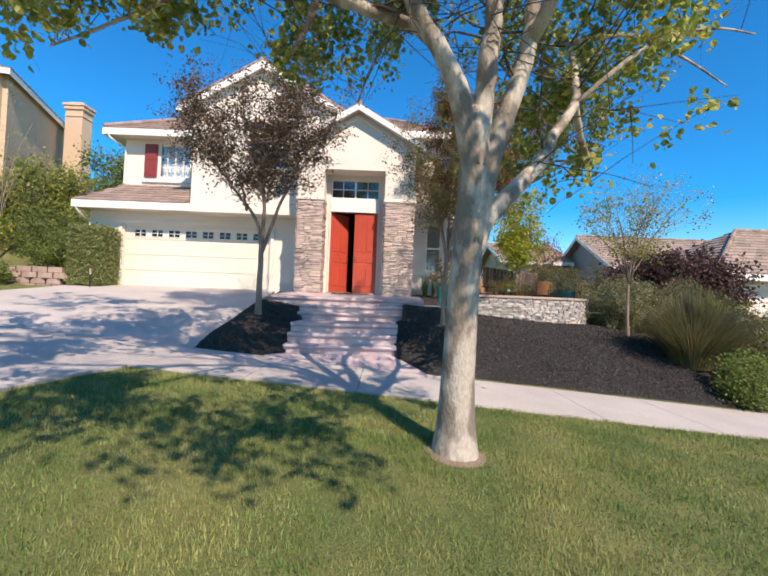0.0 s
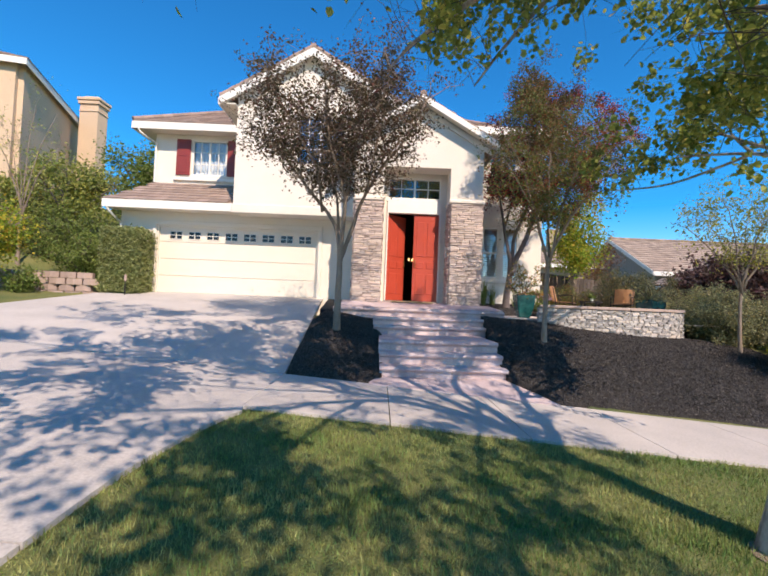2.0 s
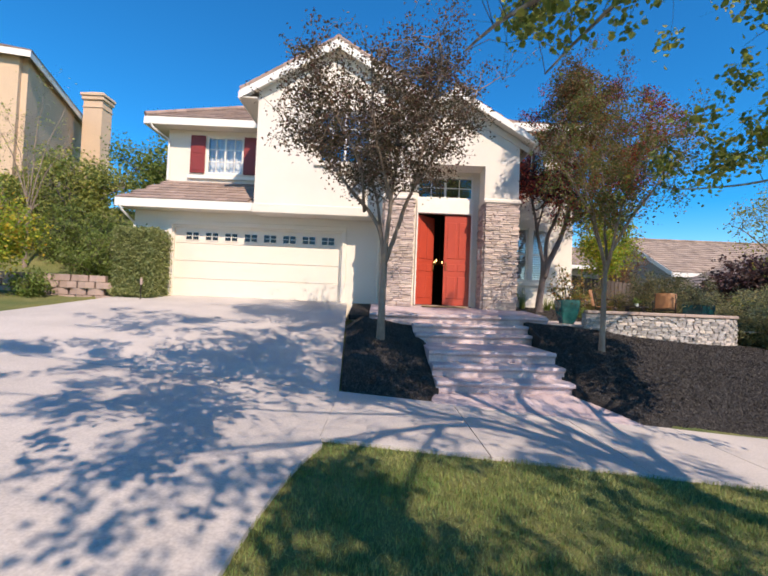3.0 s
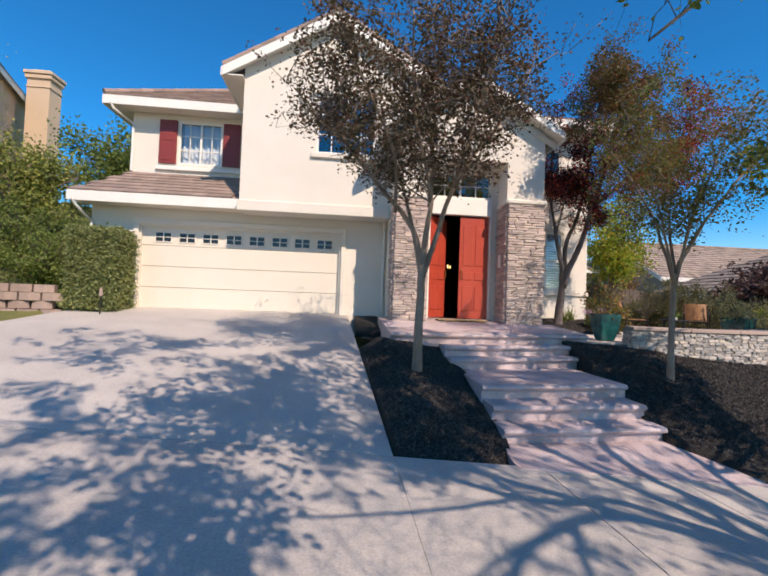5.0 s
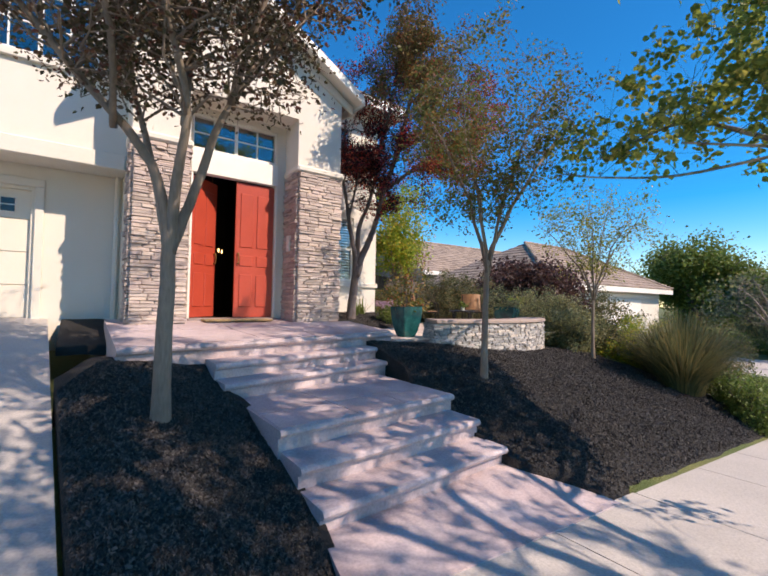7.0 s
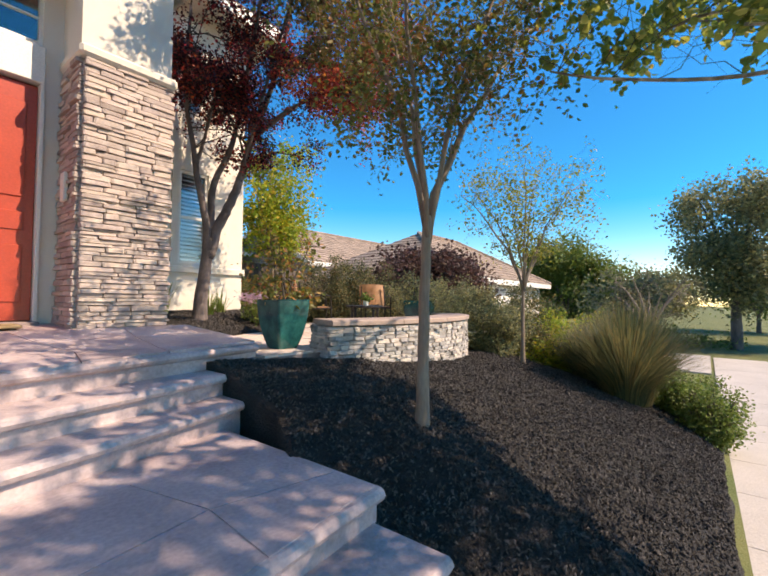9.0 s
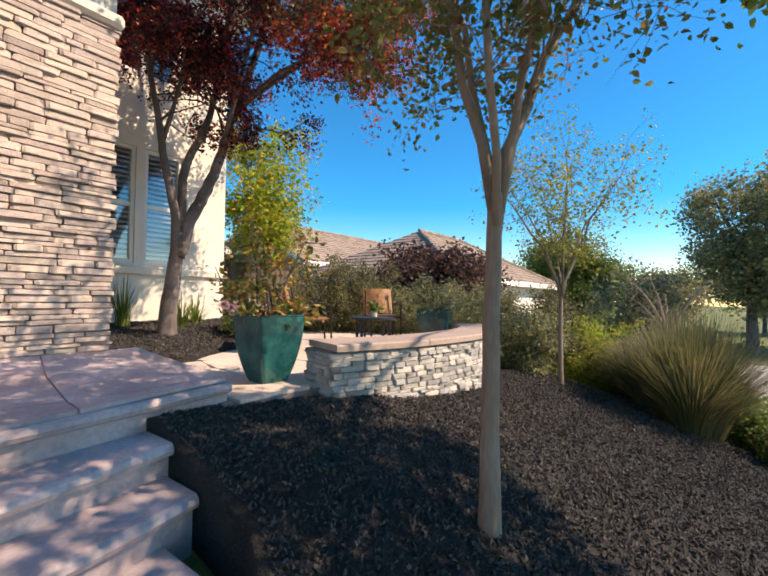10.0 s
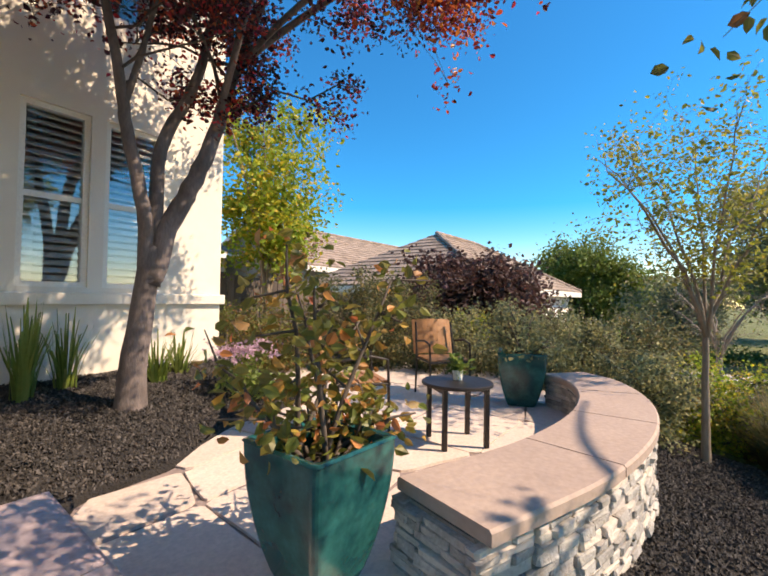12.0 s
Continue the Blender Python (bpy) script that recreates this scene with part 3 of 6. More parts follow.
def window(x0, x1, z0, z1, y, cols, rows, parent, split=False, slats=0, name="window"):
    """A framed window with muntins and glass, and shutter slats behind it."""
    w = 0.05
    ob = part(name, wall_panel(x0, x1, z0, z1, y, 0.09, [(x0 + w, x1 - w, z0 + w, z1 - w)]), TRIM, parent, "white framed window")
    for i in range(1, cols):
        x = x0 + (x1 - x0) * i / cols
        t = 0.028 if cols % 2 == 0 and i == cols // 2 else 0.011
        part("muntin", Shape().box(x - t, x + t, y + 0.02, y + 0.07, z0 + w, z1 - w), TRIM, ob)
    for j in range(1, rows):
        z = z0 + (z1 - z0) * j / rows
        t = 0.028 if split and j == rows // 2 else 0.011
        part("muntin", Shape().box(x0 + w, x1 - w, y + 0.025, y + 0.065, z - t, z + t), TRIM, ob)
    g = part("pane", Shape().box(x0 + w, x1 - w, y + 0.04, y + 0.048, z0 + w, z1 - w), GLASS, ob)
    g.visible_shadow = False
    if slats:
        for k in range(slats):
            z = z0 + w + (z1 - z0 - 2 * w) * (k + 0.5) / slats
            part("slat", Shape().box(x0 + w, x1 - w, -0.036, 0.036, -0.006, 0.006, m=Matrix.Translation((0, y + 0.085, z)) @ Matrix.Rotation(radians(38), 4, "X")), BLIND, ob)
    return ob

window(*UWIN, 15.62, 4, 3, house, slats=0)
part("curtain", Shape().sheet(spread(UWIN[0], UWIN[1], 60), (UWIN[2], UWIN[3]), lambda x, z: (x, 15.84 + 0.03 * math.sin(x * 38), z)), BLIND, house, "pale gathered curtain behind the window", fix=False)
window(*BWIN, 13.37, 4, 3, house)
for z in (BWIN[2] - 0.12, BWIN[3]):
    part("window_trim", Shape().box(BWIN[0] - 0.12, BWIN[1] + 0.12, 13.28, 13.35, z, z + 0.12, 0.01), STUCCO, house)
window(*RWINS[0], 14.93, 1, 2, house, True, 22)
window(*RWINS[1], 14.93, 1, 2, house, True, 22)
window(*RWINS[2], 14.93, 2, 2, house)
window(-1.80, -0.24, 4.64, 5.28, 13.08, 4, 2, house, name="transom_window")
for x0 in (-9.24, -7.46):
    sh = part("shutter", Shape().box(x0, x0 + 0.48, 15.54, 15.598, 5.8, 7.06, 0.008), SHUTTER, house, "red panelled shutter")
    for z0, z1 in ((5.88, 6.38), (6.46, 6.98)):
        part("panel", Shape().box(x0 + 0.07, x0 + 0.41, 15.53, 15.545, z0, z1, 0.006), SHUTTER, sh)

# garage door
gdoor = part("garage_door", Shape().box(GX0, GX1, 14.15, 14.2, 1.4, GZ1), GARAGE, house, "cream sectional garage door with small windows")
for k in range(4):
    z0 = GARAGE_Z + 0.03 + k * 0.528
    part("panel", Shape().box(GX0 + 0.01, GX1 - 0.01, 14.118, 14.152, z0 + 0.004, z0 + 0.522, 0.006), GARAGE, gdoor)
for i in range(8):
    x0 = -8.56 + i * 0.577
    part("window", wall_panel(x0 - 0.02, x0 + 0.39, 3.34, 3.60, 14.10, 0.02, [(a, a + 0.17, b, b + 0.10) for a in (x0, x0 + 0.198) for b in (3.362, 3.478)]), GARAGE, gdoor)
    part("pane", Shape().box(x0, x0 + 0.37, 14.112, 14.1175, 3.36, 3.58), material("dark garage glass", (0.012, 0.014, 0.017), None, 0.08, 5, 50, 0.2, 0) if i == 0 else bpy.data.materials["dark garage glass"], gdoor)
part("door_stop", Shape().box(GX0 + 0.0, GX0 + 0.05, 14.03, 14.12, 1.5, GZ1, 0.005).box(GX1 - 0.05, GX1, 14.03, 14.12, 1.5, GZ1, 0.005).box(GX0 + 0.05, GX1 - 0.05, 14.03, 14.12, GZ1 - 0.05, GZ1, 0.005), GARAGE, house)
part("garage_trim", Shape().box(GX0 - 0.12, GX1 + 0.12, 13.96, 14.0, GZ1, GZ1 + 0.13, 0.01).box(GX0 - 0.12, GX0, 13.96, 14.0, 1.5, GZ1, 0.01).box(GX1, GX1 + 0.12, 13.96, 14.0, 1.5, GZ1, 0.01), STUCCO, house)

# double door: one leaf shut, one standing ajar
def door_leaf(hinge, turn, mirrored):
    m = Matrix.Translation(hinge) @ Matrix.Rotation(radians(turn), 4, "Z") @ Matrix.Scale(-1 if mirrored else 1, 4, (1, 0, 0))
    ob = part("door", Shape().box(0.005, 0.725, 0, 0.045, 0.01, 2.50, 0.004, m), RED, house, "red panelled entry door")
    for x0 in (0.09, 0.40):
        for z0, z1 in ((0.2, 0.8), (0.95, 1.15), (1.3, 2.3)):
            part("panel", Shape().box(x0, x0 + 0.24, -0.014, 0.002, z0, z1, 0.014, m), RED, ob)
    part("handle", Shape().tube([m @ Vector((0.668, -0.045, 1.0)), m @ Vector((0.668, -0.052, 1.09)), m @ Vector((0.668, -0.045, 1.18))], [0.008, 0.010, 0.008]).box(0.652, 0.684, -0.045, 0.0, 0.985, 1.015, 0.004, m).box(0.652, 0.684, -0.045, 0.0, 1.165, 1.195, 0.004, m), BRASS, ob)

door_leaf((-1.76, 13.07, 1.69), 42, False)
door_leaf((-0.28, 13.07, 1.69), 0, True)
for x0 in (-1.80, -0.28):
    part("door_jamb", Shape().box(x0, x0 + 0.04, 13.0, 13.14, 1.6, 4.22, 0.006), TRIM, house)
part("threshold", Shape().box(-1.8, -0.24, 12.9, 13.25, 1.5, 1.69, 0.01), FLAGBASE, house)

mat_thing = thing("doormat", (-1.0, 12.74, 1.66), "tan coir doormat before the red double door", "doormat")
part("mat", Shape().box(-1.6, -0.45, 12.52, 12.88, 1.652, 1.684, 0.01), material("tan coir", (0.42, 0.29, 0.15), (0.33, 0.22, 0.11), 0.95, 12, 160, 0.7, 0.8), mat_thing)

# roofs
def roof_slab(corners, thick, parent, mat=ROOF, name="roof", course=0.33, tile=0.30, label=""):
    """A roof plane: eave corner, eave corner, ridge corner, ridge corner; covered in courses of overlapping tiles."""
    a, b, c, d = [Vector(p) for p in corners]
    nrm = (b - a).cross(d - a).normalized()
    if nrm.z < 0:
        nrm = -nrm
    s = Shape()
    s.prism([a, b, c, d] if (c - d).length > 1e-4 else [a, b, c], tuple(-nrm * thick))
    slope = max(((d + c) / 2 - (a + b) / 2).length, 0.1)
    n = max(1, int(slope / course))
    for i in range(n):
        u0, u1 = i / n, min(1.0, (i + 1.12) / n)
        l0, r0, l1, r1 = a.lerp(d, u0), b.lerp(c, u0), a.lerp(d, u1), b.lerp(c, u1)
        wide = (r0 - l0).length
        k = max(1, int(wide / tile))
        for j in range(k):
            v0, v1 = (j + 0.02) / k, (j + 0.98) / k
            lift = random.uniform(-0.004, 0.006)
            p = [l0.lerp(r0, v0) + nrm * (0.045 + lift), l0.lerp(r0, v1) + nrm * (0.045 + lift), l1.lerp(r1, v1) + nrm * 0.012, l1.lerp(r1, v0) + nrm * 0.012]
            q = [l0.lerp(r0, v0), l0.lerp(r0, v1)]
            s.add(p + q, [(0, 1, 2, 3), (4, 5, 1, 0), (4, 0, 3), (5, 2, 1)])
    return part(name, s, mat, parent, label, fix=False)


def ridge_tiles(a, b, parent, mat=ROOF, r=0.09):
    a, b = Vector(a), Vector(b)
    n = max(1, int((b - a).length / 0.33))
    s = Shape()
    for i in range(n):
        s.tube([a.lerp(b, i / n), a.lerp(b, (i + 1.08) / n)], [r * 1.06, r * 0.92], 8)
    return part("ridge_tiles", s, mat, parent, fix=False)


def fascia(a, b, parent, height=0.2, thick=0.04, drop=0.02):
    a, b = Vector(a), Vector(b)
    d = (b - a).normalized()
    side = Vector((d.y, -d.x, 0)).normalized() * thick
    return part("fascia", Shape().prism([a - Vector((0, 0, drop)), b - Vector((0, 0, drop)), b - Vector((0, 0, drop + height)), a - Vector((0, 0, drop + height))], tuple(side)), TRIM, parent)

E0 = 7.46
hx0, hx1, hy0, hy1, hr = -10.55, 3.95, 15.1, 22.9, 9.8
roof_slab([(hx0, hy0, E0), (hx1, hy0, E0), (hx1 - 3.9, 19, hr), (hx0 + 3.9, 19, hr)], 0.1, house)
roof_slab([(hx1, hy1, E0), (hx0, hy1, E0), (hx0 + 3.9, 19, hr), (hx1 - 3.9, 19, hr)], 0.1, house)
roof_slab([(hx0, hy1, E0), (hx0, hy0, E0), (hx0 + 3.9, 19, hr), (hx0 + 3.9, 19, hr)], 0.1, house)
roof_slab([(hx1, hy0, E0), (hx1, hy1, E0), (hx1 - 3.9, 19, hr), (hx1 - 3.9, 19, hr)], 0.1, house)
roof_slab([(0.3, 14.35, E0), (hx1, 14.35, E0), (hx1, 15.2, E0 + 0.3), (0.3, 15.2, E0 + 0.3)], 0.1, house)
ridge_tiles((hx0 + 3.9, 19, hr + 0.05), (hx1 - 3.9, 19, hr + 0.05), house)
ridge_tiles((hx0, hy0, E0 + 0.05), (hx0 + 3.9, 19, hr + 0.05), house)
ridge_tiles((hx1, hy0, E0 + 0.05), (hx1 - 3.9, 19, hr + 0.05), house)
fascia((hx0, hy0, E0), (-6.4, hy0, E0), house, 0.24)
fascia((0.3, 14.35, E0), (hx1, 14.35, E0), house, 0.24)
fascia((hx1, 14.35, E0), (hx1, hy1, E0), house, 0.24)
fascia((hx0, hy1, E0), (hx0, hy0, E0), house, 0.24)
for a, b, c, d in ((hx0 + 0.03, -6.4, hy0 + 0.03, 15.62), (0.85, hx1 - 0.03, 14.38, 14.92), (hx0 + 0.03, -9.98, 15.62, hy1), (3.40, hx1 - 0.03, 14.92, hy1)):
    part("soffit", Shape().box(a, b, c, d, E0 - 0.22, E0 - 0.19), STUCCO, house)
# gable over the bay
GXM, GZP, GE = -4.165, 9.06, 7.46
gy0, gy1 = 13.12, 19.0
for sgn in (-1, 1):
    ex = GXM + sgn * 2.68
    roof_slab([(ex, gy0, GE), (ex, gy1, GE), (GXM, gy1, GZP), (GXM, gy0, GZP)], 0.08, house)
    part("barge_board", Shape().prism([(ex, gy0, GE - 0.02), (GXM, gy0, GZP - 0.02), (GXM, gy0, GZP - 0.26), (ex, gy0, GE - 0.24)], (0, -0.04, 0)), TRIM, house)
    part("gable_soffit", Shape().prism([(ex, gy0, GE - 0.13), (GXM, gy0, GZP - 0.13), (GXM, gy0, GZP - 0.16), (ex, gy0, GE - 0.16)], (0, 0.23, 0)), STUCCO, house)
    part("eave_soffit", Shape().box(min(ex, GXM + sgn * 2.2), max(ex, GXM + sgn * 2.2), gy0, 15.6, GE - 0.2, GE - 0.17), STUCCO, house)
    fascia(*((Vector((ex, gy1, GE)), Vector((ex, gy0, GE))) if sgn < 0 else (Vector((ex, gy0, GE)), Vector((ex, gy1, GE)))), house, 0.2)
ridge_tiles((GXM, gy0, GZP + 0.04), (GXM, gy1, GZP + 0.04), house)
# barge tiles along the gable's edge
for sgn in (-1, 1):
    for i in range(9):
        a = Vector((GXM + sgn * 2.68, gy0 + 0.06, GE + 0.05)).lerp(Vector((GXM, gy0 + 0.06, GZP + 0.05)), i / 9)
        b = Vector((GXM + sgn * 2.68, gy0 + 0.06, GE + 0.05)).lerp(Vector((GXM, gy0 + 0.06, GZP + 0.05)), (i + 1.05) / 9)
        part("barge_tile", Shape().tube([a, b], [0.085, 0.075], 8), ROOF_PIECE, house)
# entry gable
for sgn in (-1, 1):
    ex = -0.95 + sgn * 2.08
    roof_slab([(ex, 12.15, 6.08), (ex, 15.8, 6.08), (-0.95, 15.8, 7.30), (-0.95, 12.15, 7.30)], 0.07, house)
    part("barge_board", Shape().prism([(ex, 12.15, 6.07), (-0.95, 12.15, 7.29), (-0.95, 12.15, 7.11), (ex, 12.15, 5.91)], (0, -0.04, 0)), TRIM, house)
    part("gable_soffit", Shape().prism([(ex, 12.15, 5.98), (-0.95, 12.15, 7.2), (-0.95, 12.15, 7.17), (ex, 12.15, 5.95)], (0, 0.35, 0)), STUCCO, house)
    part("gable_moulding", Shape().prism([(ex * 0.96 - 0.038, 12.40, 5.93), (-0.95, 12.40, 7.1), (-0.95, 12.40, 6.95), (ex * 0.96 - 0.038, 12.40, 5.78)], (0, 0.05, 0)), STUCCO, house)
    fascia(*((Vector((ex, 15.8, 6.08)), Vector((ex, 12.15, 6.08))) if sgn < 0 else (Vector((ex, 12.15, 6.08)), Vector((ex, 15.8, 6.08)))), house, 0.16)
ridge_tiles((-0.95, 12.15, 7.34), (-0.95, 15.8, 7.34), house)
# roof over the garage: single tiles
lean = part("garage_roof", Shape().prism([(-10.32, 13.5, 4.40), (-6.38, 13.5, 4.40), (-6.38, 15.6, 5.47), (-9.98, 15.6, 5.47)], (0, 0, -0.08)), ROOF, house, "brown tiled roof over the garage")
tile_shape = Shape().add([(-0.152, -0.02, 0.0), (0.152, -0.02, 0.0), (-0.152, -0.02, 0.04), (0.152, -0.02, 0.04), (-0.152, 0.38, 0.012), (0.152, 0.38, 0.012), (0, -0.02, 0.046), (0, 0.38, 0.018)],
                         [(0, 1, 3, 6, 2), (2, 6, 7, 4), (6, 3, 5, 7), (0, 2, 4), (1, 5, 3)])
tile_mesh = to_mesh("roof_tile", tile_shape, ROOF_PIECE, fix=False)
slope = math.atan2(1.07, 2.1)
for i in range(7):
    d = i * 0.335
    y, z = 13.48 + d * math.cos(slope), 4.40 + d * math.sin(slope)
    x0 = -10.32 + 0.34 * i / 7 + 0.15
    for j in range(13 if i % 2 else 13):
        x = x0 + (j + (0.5 if i % 2 else 0)) * 0.31
        if x < -6.5:
            part("roof_tile", tile_mesh, None, lean, at=Matrix.Translation((x, y, z + random.uniform(0, 0.006))) @ Matrix.Rotation(slope, 4, "X") @ Matrix.Rotation(random.uniform(-0.012, 0.012), 4, "Z"))
fascia((-10.32, 13.5, 4.42), (-6.36, 13.5, 4.42), house, 0.24)
fascia((-10.05, 15.6, 5.4), (-10.32, 13.5, 4.42), house, 0.2)
part("soffit", Shape().box(-10.28, -6.38, 13.52, 14.0, 4.17, 4.20), STUCCO, house)
part("downspout", Shape().tube([(-10.2, 13.46, 4.2), (-10.15, 13.55, 4.05), (-10.0, 13.93, 3.75), (-10.0, 13.93, 1.7)], [0.035] * 4, 8), TRIM, house)
part("downspout", Shape().tube([(-10.35, 15.06, 7.25), (-10.3, 15.12, 7.1), (-9.95, 15.53, 6.85), (-9.95, 15.53, 5.5)], [0.035] * 4, 8), TRIM, house)
part("downspout", Shape().tube([(-2.80, 13.9, 4.5), (-2.80, 13.9, 1.6)], [0.04, 0.04], 8), STUCCO, house)

# stone columns, stone by stone
def stone_mesh(seed, mat):
    rnd = random.Random(seed)
    s = Shape().box(-0.5, 0.5, -0.5, 0.5, -0.5, 0.5, 0.09)
    s.v = [(x + rnd.uniform(-0.03, 0.03), y + rnd.uniform(-0.09, 0.09), z + rnd.uniform(-0.07, 0.07)) for x, y, z in s.v]
    return to_mesh("stone", s, mat)

STONES = [stone_mesh(k, STONE) for k in range(8)]
PALE_STONES = [stone_mesh(20 + k, WALLSTONE) for k in range(8)]

def lay_stones(parent, origin, along, out, length, z0, z1, meshes, row=(0.03, 0.07), long=(0.12, 0.40), bend=None, deep=(0.055, 0.095)):
    """Courses of ledger stones on a face. bend maps a length along the face to its place and outward direction."""
    z = z0
    while z < z1 - 0.02:
        h = min(random.uniform(*row), z1 - z)
        u = -random.uniform(0, 0.05)
        while u < length - 0.02:
            w = min(random.uniform(*long), length - u)
            if length - u - w < 0.08:
                w = length - u
            depth = random.uniform(*deep)
            mid = u + w / 2
            if bend:
                place, o = bend(mid)
            else:
                place, o = Vector(origin) + Vector(along) * mid, Vector(out)
            t = Vector((-o.y, o.x, 0))
            m = Matrix(((t.x, o.x, 0, place.x + o.x * depth * 0.3), (t.y, o.y, 0, place.y + o.y * depth * 0.3), (0, 0, 1, z + h / 2), (0, 0, 0, 1)))
            part("stone", random.choice(meshes), None, parent, at=m @ Matrix.Rotation(random.uniform(-0.02, 0.02), 4, "Y") @ Matrix.Diagonal((w * 0.975, depth, h * 0.93, 1)))
            u += w
        z += h

for x0, x1 in ((-2.70, -1.95), (-0.06, 0.80)):
    col = part("stone_column", Shape().box(x0 + 0.02, x1 - 0.02, PY + 0.0, PY + 0.58, 1.3, 4.42), MORTAR, house, "pinkish ledger stone entry column")
    part("cap_trim", Shape().box(x0 - 0.06, x1 + 0.06, PY - 0.10, PY + 0.6, 4.41, 4.53, 0.03), STUCCO, house)
    lay_stones(col, (x1, PY, 0), (-1, 0, 0), (0, -1, 0), x1 - x0, 1.52, 4.41, STONES)
    inner = x1 if x0 < -1 else x0
    if x0 < -1:
        lay_stones(col, (inner - 0.02, PY, 0), (0, 1, 0), (1, 0, 0), 0.58, 1.55, 4.41, STONES)
        lay_stones(col, (x0 + 0.02, PY + 0.58, 0), (0, -1, 0), (-1, 0, 0), 0.58, 1.55, 4.41, STONES)
    else:
        lay_stones(col, (inner + 0.02, PY + 0.58, 0), (0, -1, 0), (-1, 0, 0), 0.58, 1.55, 4.41, STONES)

# ---- trees ----
def curve_points(a, b, bow, n, rnd, jitter=0.0):
    a, b = Vector(a), Vector(b)
    mid = (a + b) / 2 + Vector(bow)
    out = []
    for i in range(n):
        t = i / (n - 1)
        p = a * (1 - t) ** 2 + mid * 2 * t * (1 - t) + b * t * t
        if 0 < i < n - 1 and jitter:
            p += Vector((rnd.uniform(-1, 1), rnd.uniform(-1, 1), rnd.uniform(-1, 1))) * jitter
        out.append(p)
    return out


def leaf_shape(spots, count, size, reach, seed, droop=0.3, wide=0.36, simple=False):
    """Many folded leaves scattered about the given spots."""
    r = np.random.default_rng(seed)
    spots = np.array([tuple(p) for p in spots])
    c = spots[r.integers(0, len(spots), count)] + r.normal(0, 1, (count, 3)) * np.array(reach)
    d = r.normal(0, 1, (count, 3))
    d[:, 2] = d[:, 2] * 0.6 - droop
    d /= np.linalg.norm(d, axis=1)[:, None]
    q = r.normal(0, 1, (count, 3))
    s = np.cross(d, q)
    s /= np.linalg.norm(s, axis=1)[:, None]
    n = np.cross(d, s)
    length = (size * r.uniform(0.6, 1.35, count))[:, None]
    p0, p2 = c, c + d * length
    fold = n * length * 0.1
    a1, a2 = c + d * length * 0.28 + s * length * wide * 0.85 + fold, c + d * length * 0.66 + s * length * wide * 0.72 + fold
    b1, b2 = c + d * length * 0.28 - s * length * wide * 0.85 + fold, c + d * length * 0.66 - s * length * wide * 0.72 + fold
    p2 = p2 - n * length * 0.08
    out = Shape()
    if simple:
        m1, m2 = c + d * length * 0.5 + s * length * wide + fold, c + d * length * 0.5 - s * length * wide + fold
        out.v = np.stack([p0, m1, p2, m2], 1).reshape(-1, 3).tolist()
        out.f = np.arange(count * 4).reshape(-1, 4).tolist()
        return out
    out.v = np.stack([p0, a1, a2, p2, b2, b1], 1).reshape(-1, 3).tolist()
    k = np.arange(count)[:, None] * 6
    out.f = np.concatenate([k + np.array([[0, 1, 2, 3]]), k + np.array([[0, 3, 4, 5]])]).tolist()
    return out


def in_ball(rnd, centre, radii, inner=0.0):
    while True:
        v = Vector((rnd.uniform(-1, 1), rnd.uniform(-1, 1), rnd.uniform(-1, 1)))
        if inner <= v.length <= 1:
            return Vector(centre) + Vector((v.x * radii[0], v.y * radii[1], v.z * radii[2]))


